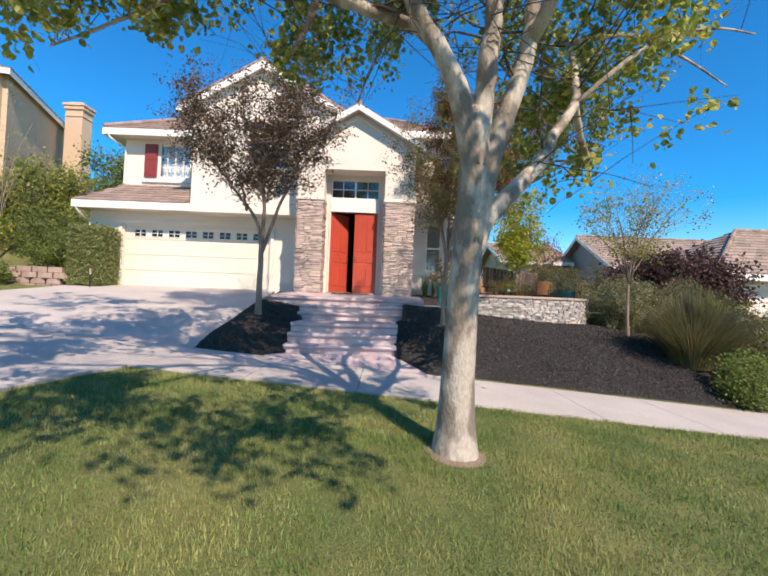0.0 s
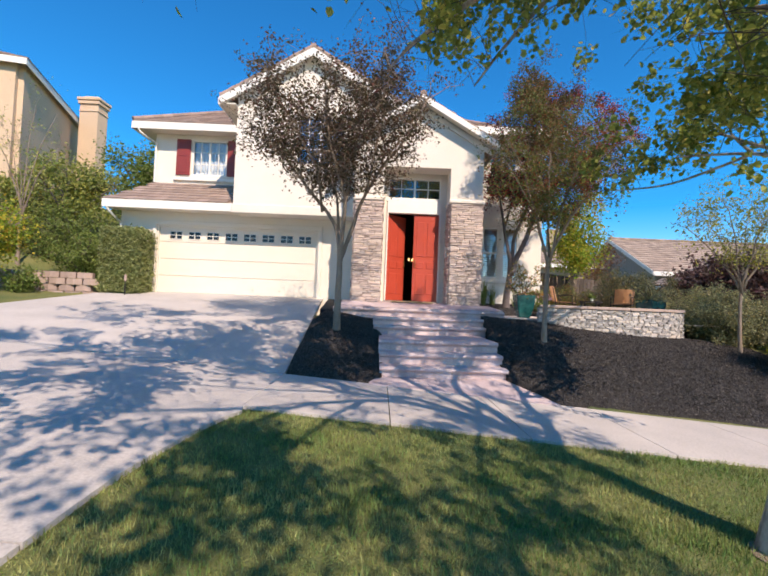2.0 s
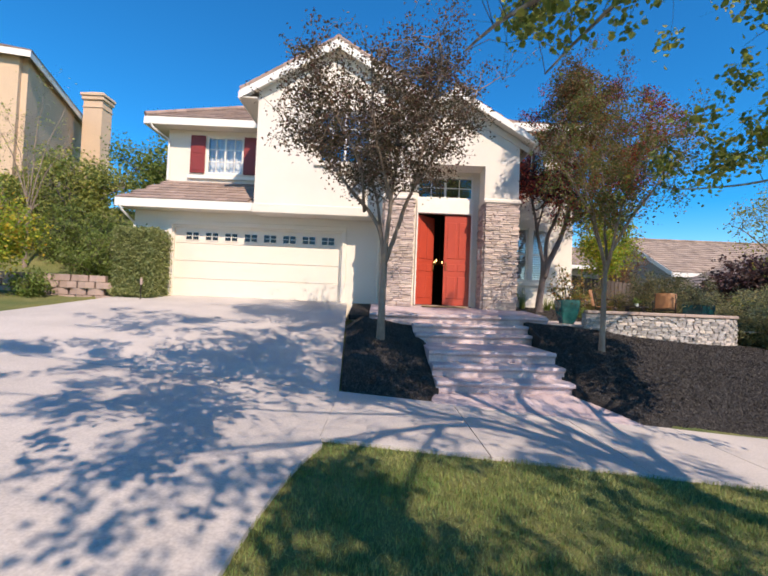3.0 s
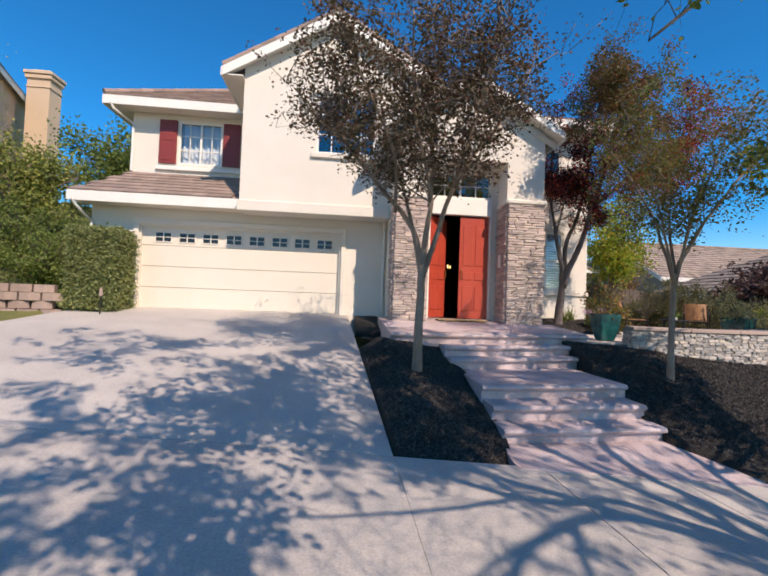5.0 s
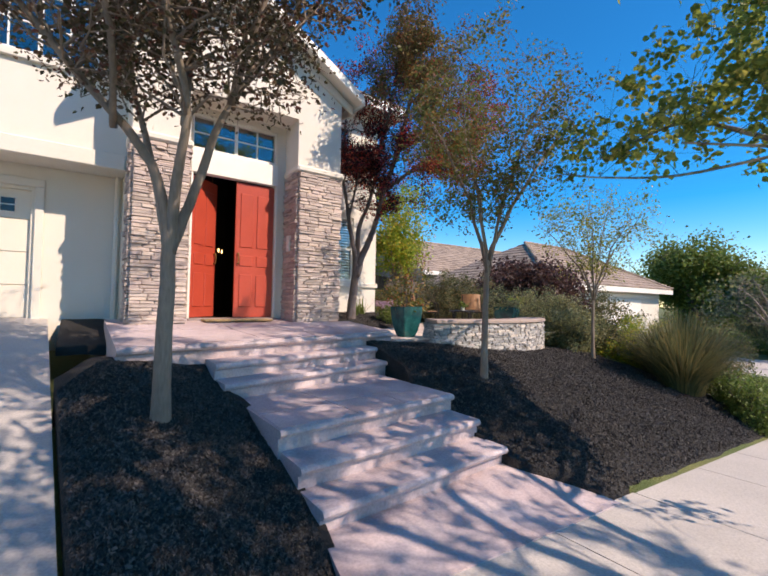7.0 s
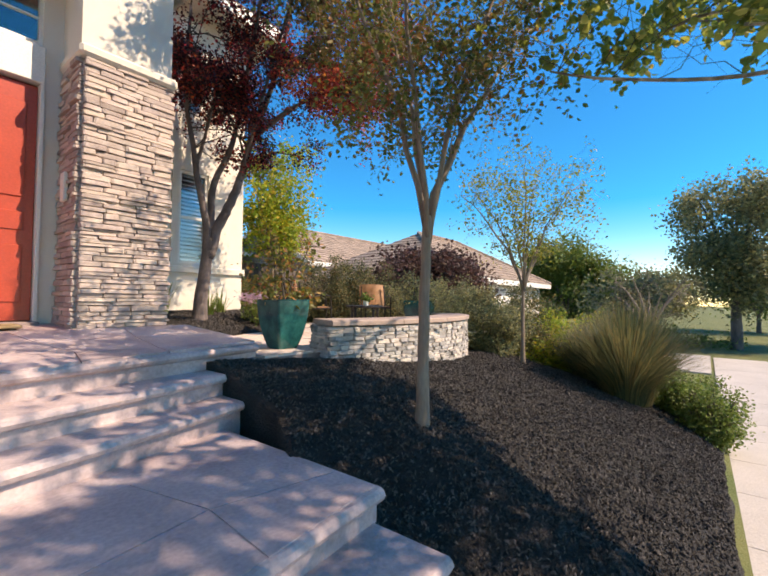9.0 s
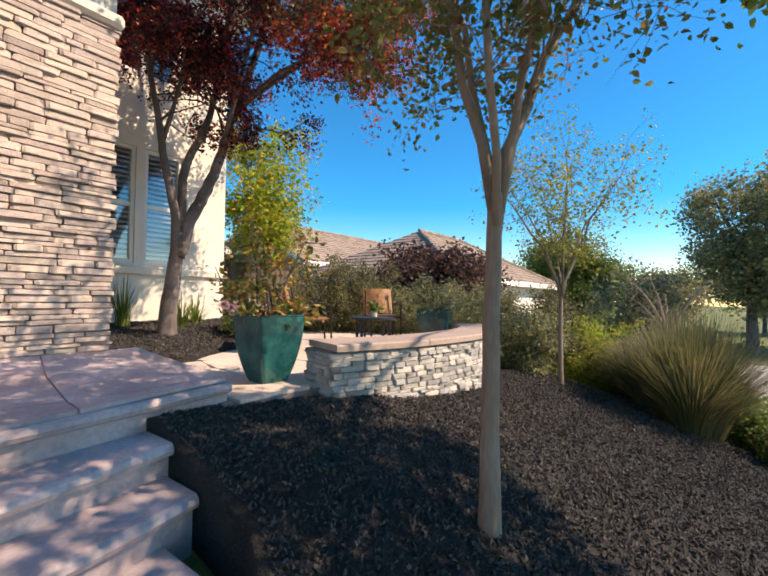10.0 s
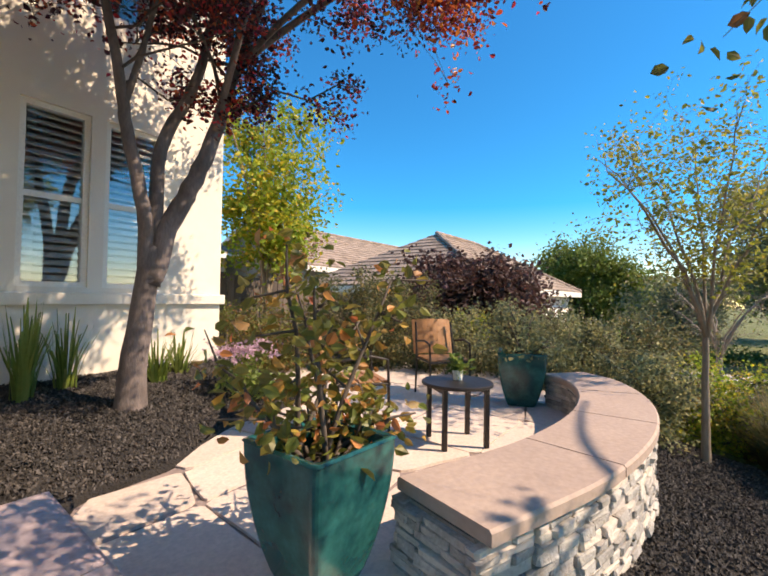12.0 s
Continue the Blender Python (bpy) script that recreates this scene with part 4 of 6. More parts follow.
def tree(base, fork, r0, centre, radii, limbs, subs, leaves, size, bark, leaf, label, seed, reach=0.16, limb_r=0.5, twigs=3, limb_paths=(), name="tree", inner=0.35, foot=1.25, low=-0.4, sub_r=0.35, near=0.0, near_r=0.9, hollow=0.0, drip=None, simple=False, longest=9.0, bare=0.33, tints=(), wide=0.36, wobble=0.08):
    """A tree: trunk, limbs that fan from the fork into the crown, branches and twigs on them, and separate leaves."""
    rnd = random.Random(seed)
    ob = thing(name, base, label, "tree")
    wood, thin, spots = Shape(), Shape(), []
    path = curve_points(base, fork, (rnd.uniform(-0.05, 0.05), rnd.uniform(-0.05, 0.05), 0), 9, rnd, r0 * 0.08)
    path[0] = path[0] - Vector((0, 0, 0.12))
    path.insert(1, path[0] + (path[1] - path[0]) * 0.36)
    path += [path[-1] + Vector((0, 0, r0 * 0.45)), path[-1] + Vector((0, 0, r0 * 0.75))]
    wood.tube(path, [r0 * foot * 1.15, r0 * (1 + (foot - 1) * 0.75)] + [r0 * (1.0 + (foot - 1) * 0.22 * (i == 1)) * (1 - 0.28 * i / 8) for i in range(1, 9)] + [r0 * 0.62, r0 * 0.25], 14)
    ends = []
    if limb_paths:
        for pts, ra, rb in limb_paths:
            pts = [Vector(p) for p in pts]
            fine = []
            for i in range(len(pts) - 1):
                p0, p1, p2, p3 = pts[max(i - 1, 0)], pts[i], pts[i + 1], pts[min(i + 2, len(pts) - 1)]
                for k in range(5):
                    t = k / 5
                    fine.append(0.5 * (2 * p1 + (p2 - p0) * t + (2 * p0 - 5 * p1 + 4 * p2 - p3) * t * t + (3 * p1 - p0 - 3 * p2 + p3) * t ** 3))
            fine.append(pts[-1])
            n = len(fine)
            wood.tube([p + Vector((rnd.uniform(-1, 1), rnd.uniform(-1, 1), rnd.uniform(-1, 1))) * ra * 0.1 for p in fine], [ra + (rb - ra) * (i / (n - 1)) for i in range(n)], 10)
            ends.append((fine[int(n * bare):], rb + (ra - rb) * 0.4))
    for i in range(limbs):
        w = 2 * math.pi * (i + rnd.uniform(-0.3, 0.3)) / max(limbs, 1)
        up = rnd.uniform(0.1, 0.75)
        flat = math.sqrt(max(0.05, 1 - up * up)) * rnd.uniform(0.55, 0.95)
        tip = Vector(centre) + Vector((math.cos(w) * radii[0] * flat, math.sin(w) * radii[1] * flat, radii[2] * up))
        d = tip - Vector(fork)
        p = curve_points(Vector(fork) - Vector((0, 0, 0.08 + rnd.uniform(0, 0.2))), tip, (-d.x * 0.22, -d.y * 0.22, 0.12 * d.length), 9, rnd, 0.03)
        ra = r0 * limb_r * rnd.uniform(0.65, 1.2)
        wood.tube(p, [ra * (1 - 0.8 * k / 8) for k in range(9)], 8)
        ends.append((p[2:], ra * 0.5))
        spots.append(p[-1])
    for p, r in ends:
        for k in range(subs):
            start = rnd.choice(p)
            tip = in_ball(rnd, centre, radii, inner)
            if near and rnd.random() < near:
                tip = in_ball(rnd, start + Vector((0, 0, 0.1)), (near_r, near_r, near_r * 0.7), 0.3)
            else:
              for _ in range(6):
                other = in_ball(rnd, centre, radii, inner)
                if other.z > centre[2] + low * radii[2] and (other - start).length < (tip - start).length:
                    tip = other
            d = tip - start
            if d.length > longest:
                d *= longest * rnd.uniform(0.7, 1.0) / d.length
                tip = start + d
            if drip and not drip(tip):
                continue
            q = curve_points(start, tip, (0, 0, 0.12 * d.length), 6, rnd, wobble * d.length)
            rb = max(0.004, min(r * sub_r, 0.03 * d.length))
            thin.tube(q, [rb * (1 - 0.75 * i / 5) for i in range(6)], 5)
            spots += q[3:]
            for _ in range(twigs):
                a = rnd.choice(q[2:])
                e = a + Vector((rnd.uniform(-1, 1), rnd.uniform(-1, 1), rnd.uniform(-0.5, 1))) * (0.14 * max(radii) + 0.1)
                b = curve_points(a, e, (0, 0, 0.04), 4, rnd, 0.02)
                thin.tube(b, [rb * 0.5, rb * 0.42, rb * 0.32, rb * 0.2], 4)
                spots += b[1:] + [e]
    if hollow:
        spots = [p for p in spots if p.z > 5.9 or math.hypot((p.x - centre[0]) / radii[0], (p.y - centre[1]) / radii[1]) > hollow]
    if drip:
        spots = [p for p in spots if drip(p)]
    part("trunk", wood, bark, ob, smooth=True, fix=False)
    if thin.v:
        tagged(part("twig_mass", thin, TWIG if bark is not BARK_TAN else bark, ob, smooth=True, fix=False), kind="stuff")
    each = leaves / max(1, len(spots))
    for mat, test in tints:
        some = [p for p in spots if test(p)]
        spots = [p for p in spots if not test(p)]
        if some:
            tagged(part("crown", leaf_shape(some, int(each * len(some)), size, reach, seed + 500, wide=wide, simple=simple), mat, ob, fix=False), kind="stuff")
    tagged(part("crown", leaf_shape(spots, int(each * len(spots)), size, reach, seed, wide=wide, simple=simple), leaf, ob, fix=False), kind="stuff")
    return ob


def bush(name, base, radii, leaves, size, leaf, label, seed, stems=14, category="shrub", reach=0.06, stem_mat=None, wide=0.36, droop=0.1, sunk=0.0, simple=False):
    """A shrub: stems that rise from its foot, and many leaves near their ends."""
    rnd = random.Random(seed)
    ob = thing(name, base, label, category)
    s, spots = Shape(), []
    b = Vector(base)
    for i in range(stems):
        tip = in_ball(rnd, b + Vector((0, 0, radii[2] * (0.95 - sunk))), radii, 0.55)
        if tip.z < b.z + 0.08:
            tip.z = b.z + 0.08 + rnd.uniform(0, 0.2)
        q = curve_points(b + Vector((rnd.uniform(-0.2, 0.2) * radii[0], rnd.uniform(-0.2, 0.2) * radii[1], -0.05)), tip, (0, 0, 0.15 * radii[2]), 6, rnd, 0.03 * radii[2])
        s.tube(q, [0.014 * (1 - 0.7 * k / 5) for k in range(6)], 5)
        spots += q[2:] + [tip]
        for _ in range(4):
            a = rnd.choice(q[2:])
            e = in_ball(rnd, a, (radii[0] * 0.4, radii[1] * 0.4, radii[2] * 0.4))
            e.z = max(e.z, b.z + 0.05)
            s.tube([a, (a + e) / 2, e], [0.006, 0.005, 0.003], 4)
            spots += [e, (a + e) / 2]
    part("stem_mass", s, stem_mat or TWIG, ob, smooth=True, fix=False)
    tagged(part("foliage", leaf_shape(spots, leaves, size, reach, seed, droop, wide, simple), leaf, ob, fix=False), kind="stuff")
    return ob


def blades(name, base, spread_r, height, count, lean_out, width, mat, label, seed, category="ornamental grass", top=0.004):
    """A clump of long arching blades."""
    r = np.random.default_rng(seed)
    v, f = [], []
    for i in range(count):
        w = r.uniform(0, 2 * math.pi)
        foot = r.uniform(0, 1) ** 0.7 * spread_r * 0.35
        out = r.uniform(0.05, 1) * lean_out
        h = height * r.uniform(0.6, 1.1) * (1 - 0.25 * out / max(lean_out, 1e-3))
        dx, dy = math.cos(w), math.sin(w)
        sx, sy = -dy, dx
        k = len(v)
        n = 4
        for j in range(n + 1):
            t = j / n
            rr = foot + out * t ** 1.6
            z = h * (t - 0.25 * (out / height) * t * t)
            ww = width * (1 - t) + top * t
            x, y = base[0] + dx * rr + r.normal(0, 0.004), base[1] + dy * rr
            v += [(x - sx * ww, y - sy * ww, base[2] - 0.03 + z), (x + sx * ww, y + sy * ww, base[2] - 0.03 + z)]
        for j in range(n):
            f.append((k + 2 * j, k + 2 * j + 1, k + 2 * j + 3, k + 2 * j + 2))
    s = Shape()
    s.v, s.f = v, f
    ob = thing(name, base, label, category)
    tagged(part("foliage", s, mat, ob, fix=False), kind="stuff")
    return ob

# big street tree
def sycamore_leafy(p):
    """Leafy spots of the street tree: clumps cut to camera view and wanted shade."""
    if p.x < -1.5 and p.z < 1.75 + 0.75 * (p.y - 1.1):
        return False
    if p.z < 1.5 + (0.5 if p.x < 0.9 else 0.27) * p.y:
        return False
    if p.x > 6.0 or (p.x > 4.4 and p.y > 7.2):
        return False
    u, v = p.x - 0.487 * (p.z - 0.4), p.y + 0.955 * (p.z - 0.4)      # where a leaf's shadow lands on the ground
    # leaves dropped where drive, lawn, walk or patio should stay lit
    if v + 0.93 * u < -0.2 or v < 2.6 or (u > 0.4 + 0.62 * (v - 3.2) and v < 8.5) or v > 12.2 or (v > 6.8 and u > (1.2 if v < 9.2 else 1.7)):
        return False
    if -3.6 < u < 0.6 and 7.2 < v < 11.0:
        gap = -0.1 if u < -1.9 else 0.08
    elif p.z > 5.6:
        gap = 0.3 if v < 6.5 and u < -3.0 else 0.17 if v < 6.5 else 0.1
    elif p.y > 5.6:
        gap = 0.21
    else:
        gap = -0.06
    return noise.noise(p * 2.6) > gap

# limbs out of view overhead are added to cast shade on drive and lawn
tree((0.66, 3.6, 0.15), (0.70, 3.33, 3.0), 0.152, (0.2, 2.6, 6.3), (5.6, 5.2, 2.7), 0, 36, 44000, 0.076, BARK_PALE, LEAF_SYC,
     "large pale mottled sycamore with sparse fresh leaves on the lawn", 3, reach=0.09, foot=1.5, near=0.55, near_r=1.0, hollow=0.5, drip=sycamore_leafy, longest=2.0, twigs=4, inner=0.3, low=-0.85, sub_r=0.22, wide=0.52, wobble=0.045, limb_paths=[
        ([(0.69, 3.36, 2.6), (0.55, 3.3, 3.25), (0.20, 3.35, 3.75), (-0.18, 3.25, 3.8), (-0.6, 3.2, 3.92), (-1.2, 3.3, 4.3), (-2.0, 3.5, 4.8), (-2.8, 3.8, 5.3)], 0.075, 0.02),
        ([(0.69, 3.36, 2.6), (0.46, 3.2, 3.3), (0.15, 3.1, 3.75), (-0.05, 3.0, 4.2), (-0.5, 2.6, 5.2), (-1.3, 2.2, 6.2)], 0.088, 0.03),
        ([(0.70, 3.35, 2.6), (0.77, 3.3, 3.5), (0.80, 3.3, 4.1), (0.6, 3.8, 5.3), (0.3, 4.6, 6.8)], 0.098, 0.03),
        ([(0.70, 3.40, 2.0), (0.86, 3.39, 2.75), (1.15, 3.45, 3.7), (1.25, 3.5, 4.3), (1.9, 3.2, 5.6), (2.6, 2.8, 6.6)], 0.10, 0.03),
        ([(0.69, 3.42, 1.85), (0.84, 3.45, 2.2), (1.12, 3.56, 2.53), (1.42, 3.85, 2.85), (1.62, 4.05, 3.2), (1.9, 4.25, 3.6), (2.1, 4.7, 4.2), (2.3, 5.4, 5.0), (2.6, 6.3, 5.6)], 0.085, 0.025),
        ([(1.9, 4.25, 3.6), (2.15, 4.6, 3.35), (2.6, 5.3, 3.3), (2.7, 6.2, 3.7), (2.45, 7.2, 4.0)], 0.045, 0.012),
        ([(0.60, 3.8, 5.3), (0.2, 5.2, 5.4), (-0.3, 6.4, 5.2), (-0.6, 7.3, 5.0)], 0.05, 0.012),
        ([(0.15, 3.1, 3.75), (0.0, 2.2, 4.6), (-0.5, 1.0, 5.2), (-0.8, -0.5, 5.4), (-0.9, -1.6, 5.3)], 0.06, 0.012),
        ([(1.15, 3.45, 3.7), (1.5, 2.4, 4.6), (1.6, 1.1, 5.2), (1.4, -0.6, 5.4), (1.3, -1.9, 5.3)], 0.06, 0.012),
        ([(0.0, 2.2, 4.6), (0.1, 0.8, 5.4), (0.0, -0.5, 5.7), (-0.1, -1.6, 5.6)], 0.04, 0.012),
        ([(1.6, 1.1, 5.2), (1.9, 0.0, 5.4), (2.2, -1.3, 5.4)], 0.03, 0.01),
        ([(1.9, 3.2, 5.6), (2.6, 3.4, 6.2), (3.6, 3.7, 6.4), (4.6, 4.0, 6.2)], 0.05, 0.012),
        ([(2.3, 5.4, 5.0), (3.6, 6.1, 5.6), (4.9, 6.8, 5.7), (5.9, 7.2, 5.5)], 0.045, 0.012),
        ([(2.7, 6.2, 3.7), (3.1, 7.0, 4.3), (3.6, 7.6, 4.8)], 0.022, 0.008),
        ([(2.6, 5.3, 3.3), (2.9, 6.4, 3.9), (2.9, 7.3, 4.4), (2.6, 8.2, 4.1)], 0.03, 0.008),
        ([(-0.6, 3.2, 3.92), (-1.3, 2.9, 4.0), (-2.2, 2.8, 3.95), (-3.2, 2.9, 3.8)], 0.03, 0.008),
        ([(0.0, 2.2, 4.6), (-0.8, 2.0, 4.4), (-1.6, 1.9, 4.0), (-2.4, 1.9, 3.6)], 0.025, 0.008),
        ([(1.9, 4.25, 3.6), (2.6, 4.2, 4.2), (3.3, 4.3, 4.5), (4.0, 4.5, 4.6)], 0.03, 0.008),
        ([(2.1, 4.7, 4.2), (2.6, 5.7, 4.6), (2.9, 6.6, 4.8), (3.0, 7.4, 4.7)], 0.035, 0.01),
        ([(2.7, 6.2, 3.7), (2.4, 7.2, 3.6), (2.1, 8.0, 3.7), (1.9, 8.4, 3.8)], 0.02, 0.007),
        ([(0.3, 4.6, 6.8), (-0.2, 4.4, 7.6), (-0.9, 4.0, 8.2)], 0.03, 0.01),
        ([(0.6, 3.8, 5.3), (1.0, 3.4, 6.2), (1.2, 3.0, 7.2), (1.1, 2.6, 8.0)], 0.04, 0.01),
        ([(1.9, 3.2, 5.6), (2.2, 3.6, 6.6), (2.2, 3.6, 7.6)], 0.035, 0.01),
        ([(1.6, 1.1, 5.2), (2.3, 0.5, 5.8), (2.8, -0.1, 6.1)], 0.03, 0.01),
        ([(-1.3, 2.2, 6.2), (-2.4, 1.6, 6.9), (-3.6, 1.3, 7.1), (-4.6, 1.4, 7.0)], 0.035, 0.01),
        ([(-0.5, 1.0, 5.2), (-1.4, -0.1, 5.8), (-2.2, -0.9, 6.0), (-2.7, -1.5, 5.9)], 0.035, 0.01),
        ([(-2.4, 3.8, 7.0), (-3.4, 4.0, 7.5), (-4.4, 3.8, 7.8)], 0.025, 0.01),
        ([(-1.4, -0.1, 5.8), (-2.6, 0.3, 6.3), (-3.7, 0.2, 6.4)], 0.025, 0.01),
        ([(-1.2, 3.3, 4.3), (-2.1, 4.0, 4.45), (-3.0, 4.3, 4.3), (-3.7, 4.4, 4.1)], 0.035, 0.01),
        ([(-0.5, 2.6, 5.2), (-1.2, 2.9, 6.0), (-1.9, 3.3, 6.6), (-2.4, 3.8, 7.0)], 0.04, 0.012),
        ([(-0.5, 2.6, 5.2), (0.0, 1.8, 6.0), (0.4, 1.2, 6.6)], 0.04, 0.012),
        ([(0.0, 1.8, 6.0), (-0.6, 1.9, 6.6), (-1.2, 2.2, 7.0)], 0.03, 0.01),
        ([(-0.6, 3.2, 3.92), (-1.0, 4.5, 4.4), (-1.6, 5.8, 4.7), (-1.9, 6.4, 4.7)], 0.04, 0.012)])
# crape myrtles
tree((-2.72, 9.04, 0.99), (-2.70, 9.0, 2.55), 0.072, (-2.95, 9.0, 4.78), (2.05, 1.8, 1.5), 0, 46, 24000, 0.047, BARK_TAN, LEAF_BROWN,
     "multi-stemmed crape myrtle with brownish olive leaves in mulch", 11, reach=0.075, low=-0.55, inner=0.2, bare=0.45, sub_r=0.5, near=0.35, near_r=0.8, drip=lambda p: p.z > 3.5 + 0.25 * noise.noise(p * 1.3), limb_paths=[
        ([(-2.70, 9.0, 2.4), (-2.84, 9.05, 3.1), (-3.35, 9.2, 3.75), (-3.85, 9.3, 4.35), (-4.35, 9.35, 4.8)], 0.046, 0.012),
        ([(-2.70, 9.0, 2.4), (-2.67, 8.95, 3.0), (-2.65, 8.8, 3.6), (-2.95, 8.55, 4.6), (-3.05, 8.3, 5.8)], 0.05, 0.012),
        ([(-2.70, 9.0, 2.4), (-2.52, 9.0, 2.95), (-2.32, 9.05, 3.6), (-1.97, 9.1, 4.25), (-1.5, 9.1, 4.9), (-1.15, 9.0, 5.6)], 0.045, 0.012),
        ([(-2.65, 8.85, 3.4), (-2.55, 9.2, 4.2), (-2.5, 9.4, 5.2), (-2.4, 9.4, 6.3)], 0.032, 0.01),
        ([(-2.70, 9.0, 2.4), (-2.78, 9.25, 3.0), (-2.9, 9.7, 3.8), (-3.15, 10.1, 4.8), (-3.3, 10.3, 5.6)], 0.04, 0.01),
        ([(-3.1, 9.12, 3.35), (-3.2, 8.7, 4.1), (-3.7, 8.3, 4.9), (-4.0, 8.0, 5.5)], 0.028, 0.009),
        ([(-2.25, 9.06, 3.75), (-2.1, 8.7, 4.5), (-1.9, 8.4, 5.4), (-2.0, 8.2, 6.1)], 0.028, 0.009)])
tree((1.32, 9.19, 0.98), (1.36, 9.19, 2.62), 0.051, (1.5, 9.2, 4.6), (1.6, 1.4, 1.65), 5, 23, 11500, 0.044, BARK_TAN, LEAF_OLIVE,
     "slender crape myrtle with olive and rust leaves in mulch", 12, reach=0.07, limb_r=0.62, low=-0.95, inner=0.3)
tree((5.9, 10.0, 0.9), (5.9, 10.0, 2.25), 0.04, (6.1, 10.0, 3.65), (1.5, 1.35, 1.35), 7, 15, 4800, 0.046, BARK_TAN, material("fresh yellow green leaves", (0.26, 0.30, 0.06), (0.33, 0.32, 0.06), 0.5, 2, 30, 0.7, 0, per="island", spread=0.4, hue=0.02, translucent=0.4, third=(0.42, 0.36, 0.05)),
     "young slender tree with thin yellow green leaves", 13, reach=0.07, limb_r=0.6, low=-0.8, inner=0.2)
tree((1.94, 13.75, 1.55), (2.07, 13.75, 2.85), 0.112, (2.7, 12.6, 6.1), (2.2, 2.1, 2.4), 0, 28, 66000, 0.046, BARK_GREY, LEAF_PURPLE,
     "purple-leaved plum tree beside the house wall", 14, reach=0.09, low=-0.7, inner=0.15, near=0.35, near_r=1.1, sub_r=0.3, bare=0.55, longest=1.5, drip=lambda p: p.z > (4.6 if p.x < 2.3 else 4.1) + (0.5 if p.y < 11.6 and p.x < 2.0 else 0.0) and p.x > 0.9 and noise.noise(p * 2.2) > (-0.05 if p.y > 12.8 else -0.12 if p.y > 12.2 else -0.22),
     tints=((LEAF_BRONZE, lambda p: p.y < 12.3 + 0.5 * noise.noise(p * 0.9) and p.x < 3.0 + 0.4 * noise.noise(p * 1.3) and p.z > 4.9), (LEAF_RED, lambda p: p.y < 12.0 and p.z < 6.6 and noise.noise(p * 1.1) > -0.25)), limb_paths=[
        ([(2.6, 13.8, 5.2), (2.3, 13.0, 6.0), (1.9, 12.1, 6.5), (1.7, 11.4, 6.6)], 0.035, 0.01),
        ([(2.79, 13.7, 4.75), (2.8, 12.8, 5.0), (2.8, 11.9, 5.0), (2.8, 11.2, 4.8)], 0.035, 0.01),
        ([(2.57, 13.7, 4.0), (2.5, 13.0, 5.2), (2.4, 12.2, 6.4), (2.3, 11.7, 7.2)], 0.035, 0.01),
        ([(2.04, 13.75, 2.55), (2.0, 13.76, 3.2), (1.87, 13.8, 3.85), (1.80, 13.8, 4.3), (1.65, 13.8, 5.2), (1.6, 13.6, 6.4)], 0.066, 0.022),
        ([(1.85, 13.8, 4.05), (1.99, 13.75, 4.7), (2.1, 13.6, 5.6)], 0.032, 0.015),
        ([(2.06, 13.75, 2.6), (2.2, 13.75, 3.1), (2.37, 13.72, 3.46), (2.57, 13.7, 4.0), (2.79, 13.7, 4.75), (3.0, 13.4, 5.8), (3.2, 13.2, 7.2)], 0.095, 0.035),
        ([(2.10, 13.78, 3.0), (2.17, 13.85, 3.8), (2.45, 13.85, 4.45), (2.6, 13.8, 5.2), (2.7, 13.6, 6.4), (2.6, 13.5, 7.8)], 0.062, 0.022),
        ([(2.79, 13.7, 4.75), (3.2, 13.0, 5.3), (3.6, 12.2, 5.7), (3.9, 11.5, 5.9)], 0.04, 0.012)])

# ---- seat wall round the patio ----
ARC = [(1.90, 10.93), (2.73, 10.66), (3.6, 10.56), (4.4, 10.66), (5.02, 10.93), (5.28, 11.25)]

def arc_raw(u):
    n = len(ARC) - 1
    k = min(int(u * n), n - 1)
    t = u * n - k
    p = [Vector((*ARC[clamp(k + j, 0, n)], 0)) for j in (-1, 0, 1, 2)]
    def spline(t):
        return 0.5 * (2 * p[1] + (p[2] - p[0]) * t + (2 * p[0] - 5 * p[1] + 4 * p[2] - p[3]) * t * t + (3 * p[1] - p[0] - 3 * p[2] + p[3]) * t ** 3)
    d = (spline(min(t + 0.02, 1)) - spline(max(t - 0.02, 0))).normalized()
    return spline(t), Vector((d.y, -d.x, 0))

RUN = [0.0]
for i in range(120):
    RUN.append(RUN[-1] + (arc_raw(i / 120)[0] - arc_raw((i + 1) / 120)[0]).length)
ARC_LENGTH = RUN[-1]

def arc_at(u):
    """A point and outward direction along the seat wall's middle line, at the share u of its length."""
    return arc_raw(float(np.interp(u * ARC_LENGTH, RUN, spread(0, 1, 121))))

seat_wall = thing("seat_wall", (3.5, 10.7, 1.2), "curved pale ledger stone seat wall with buff flagstone cap", "seat wall")

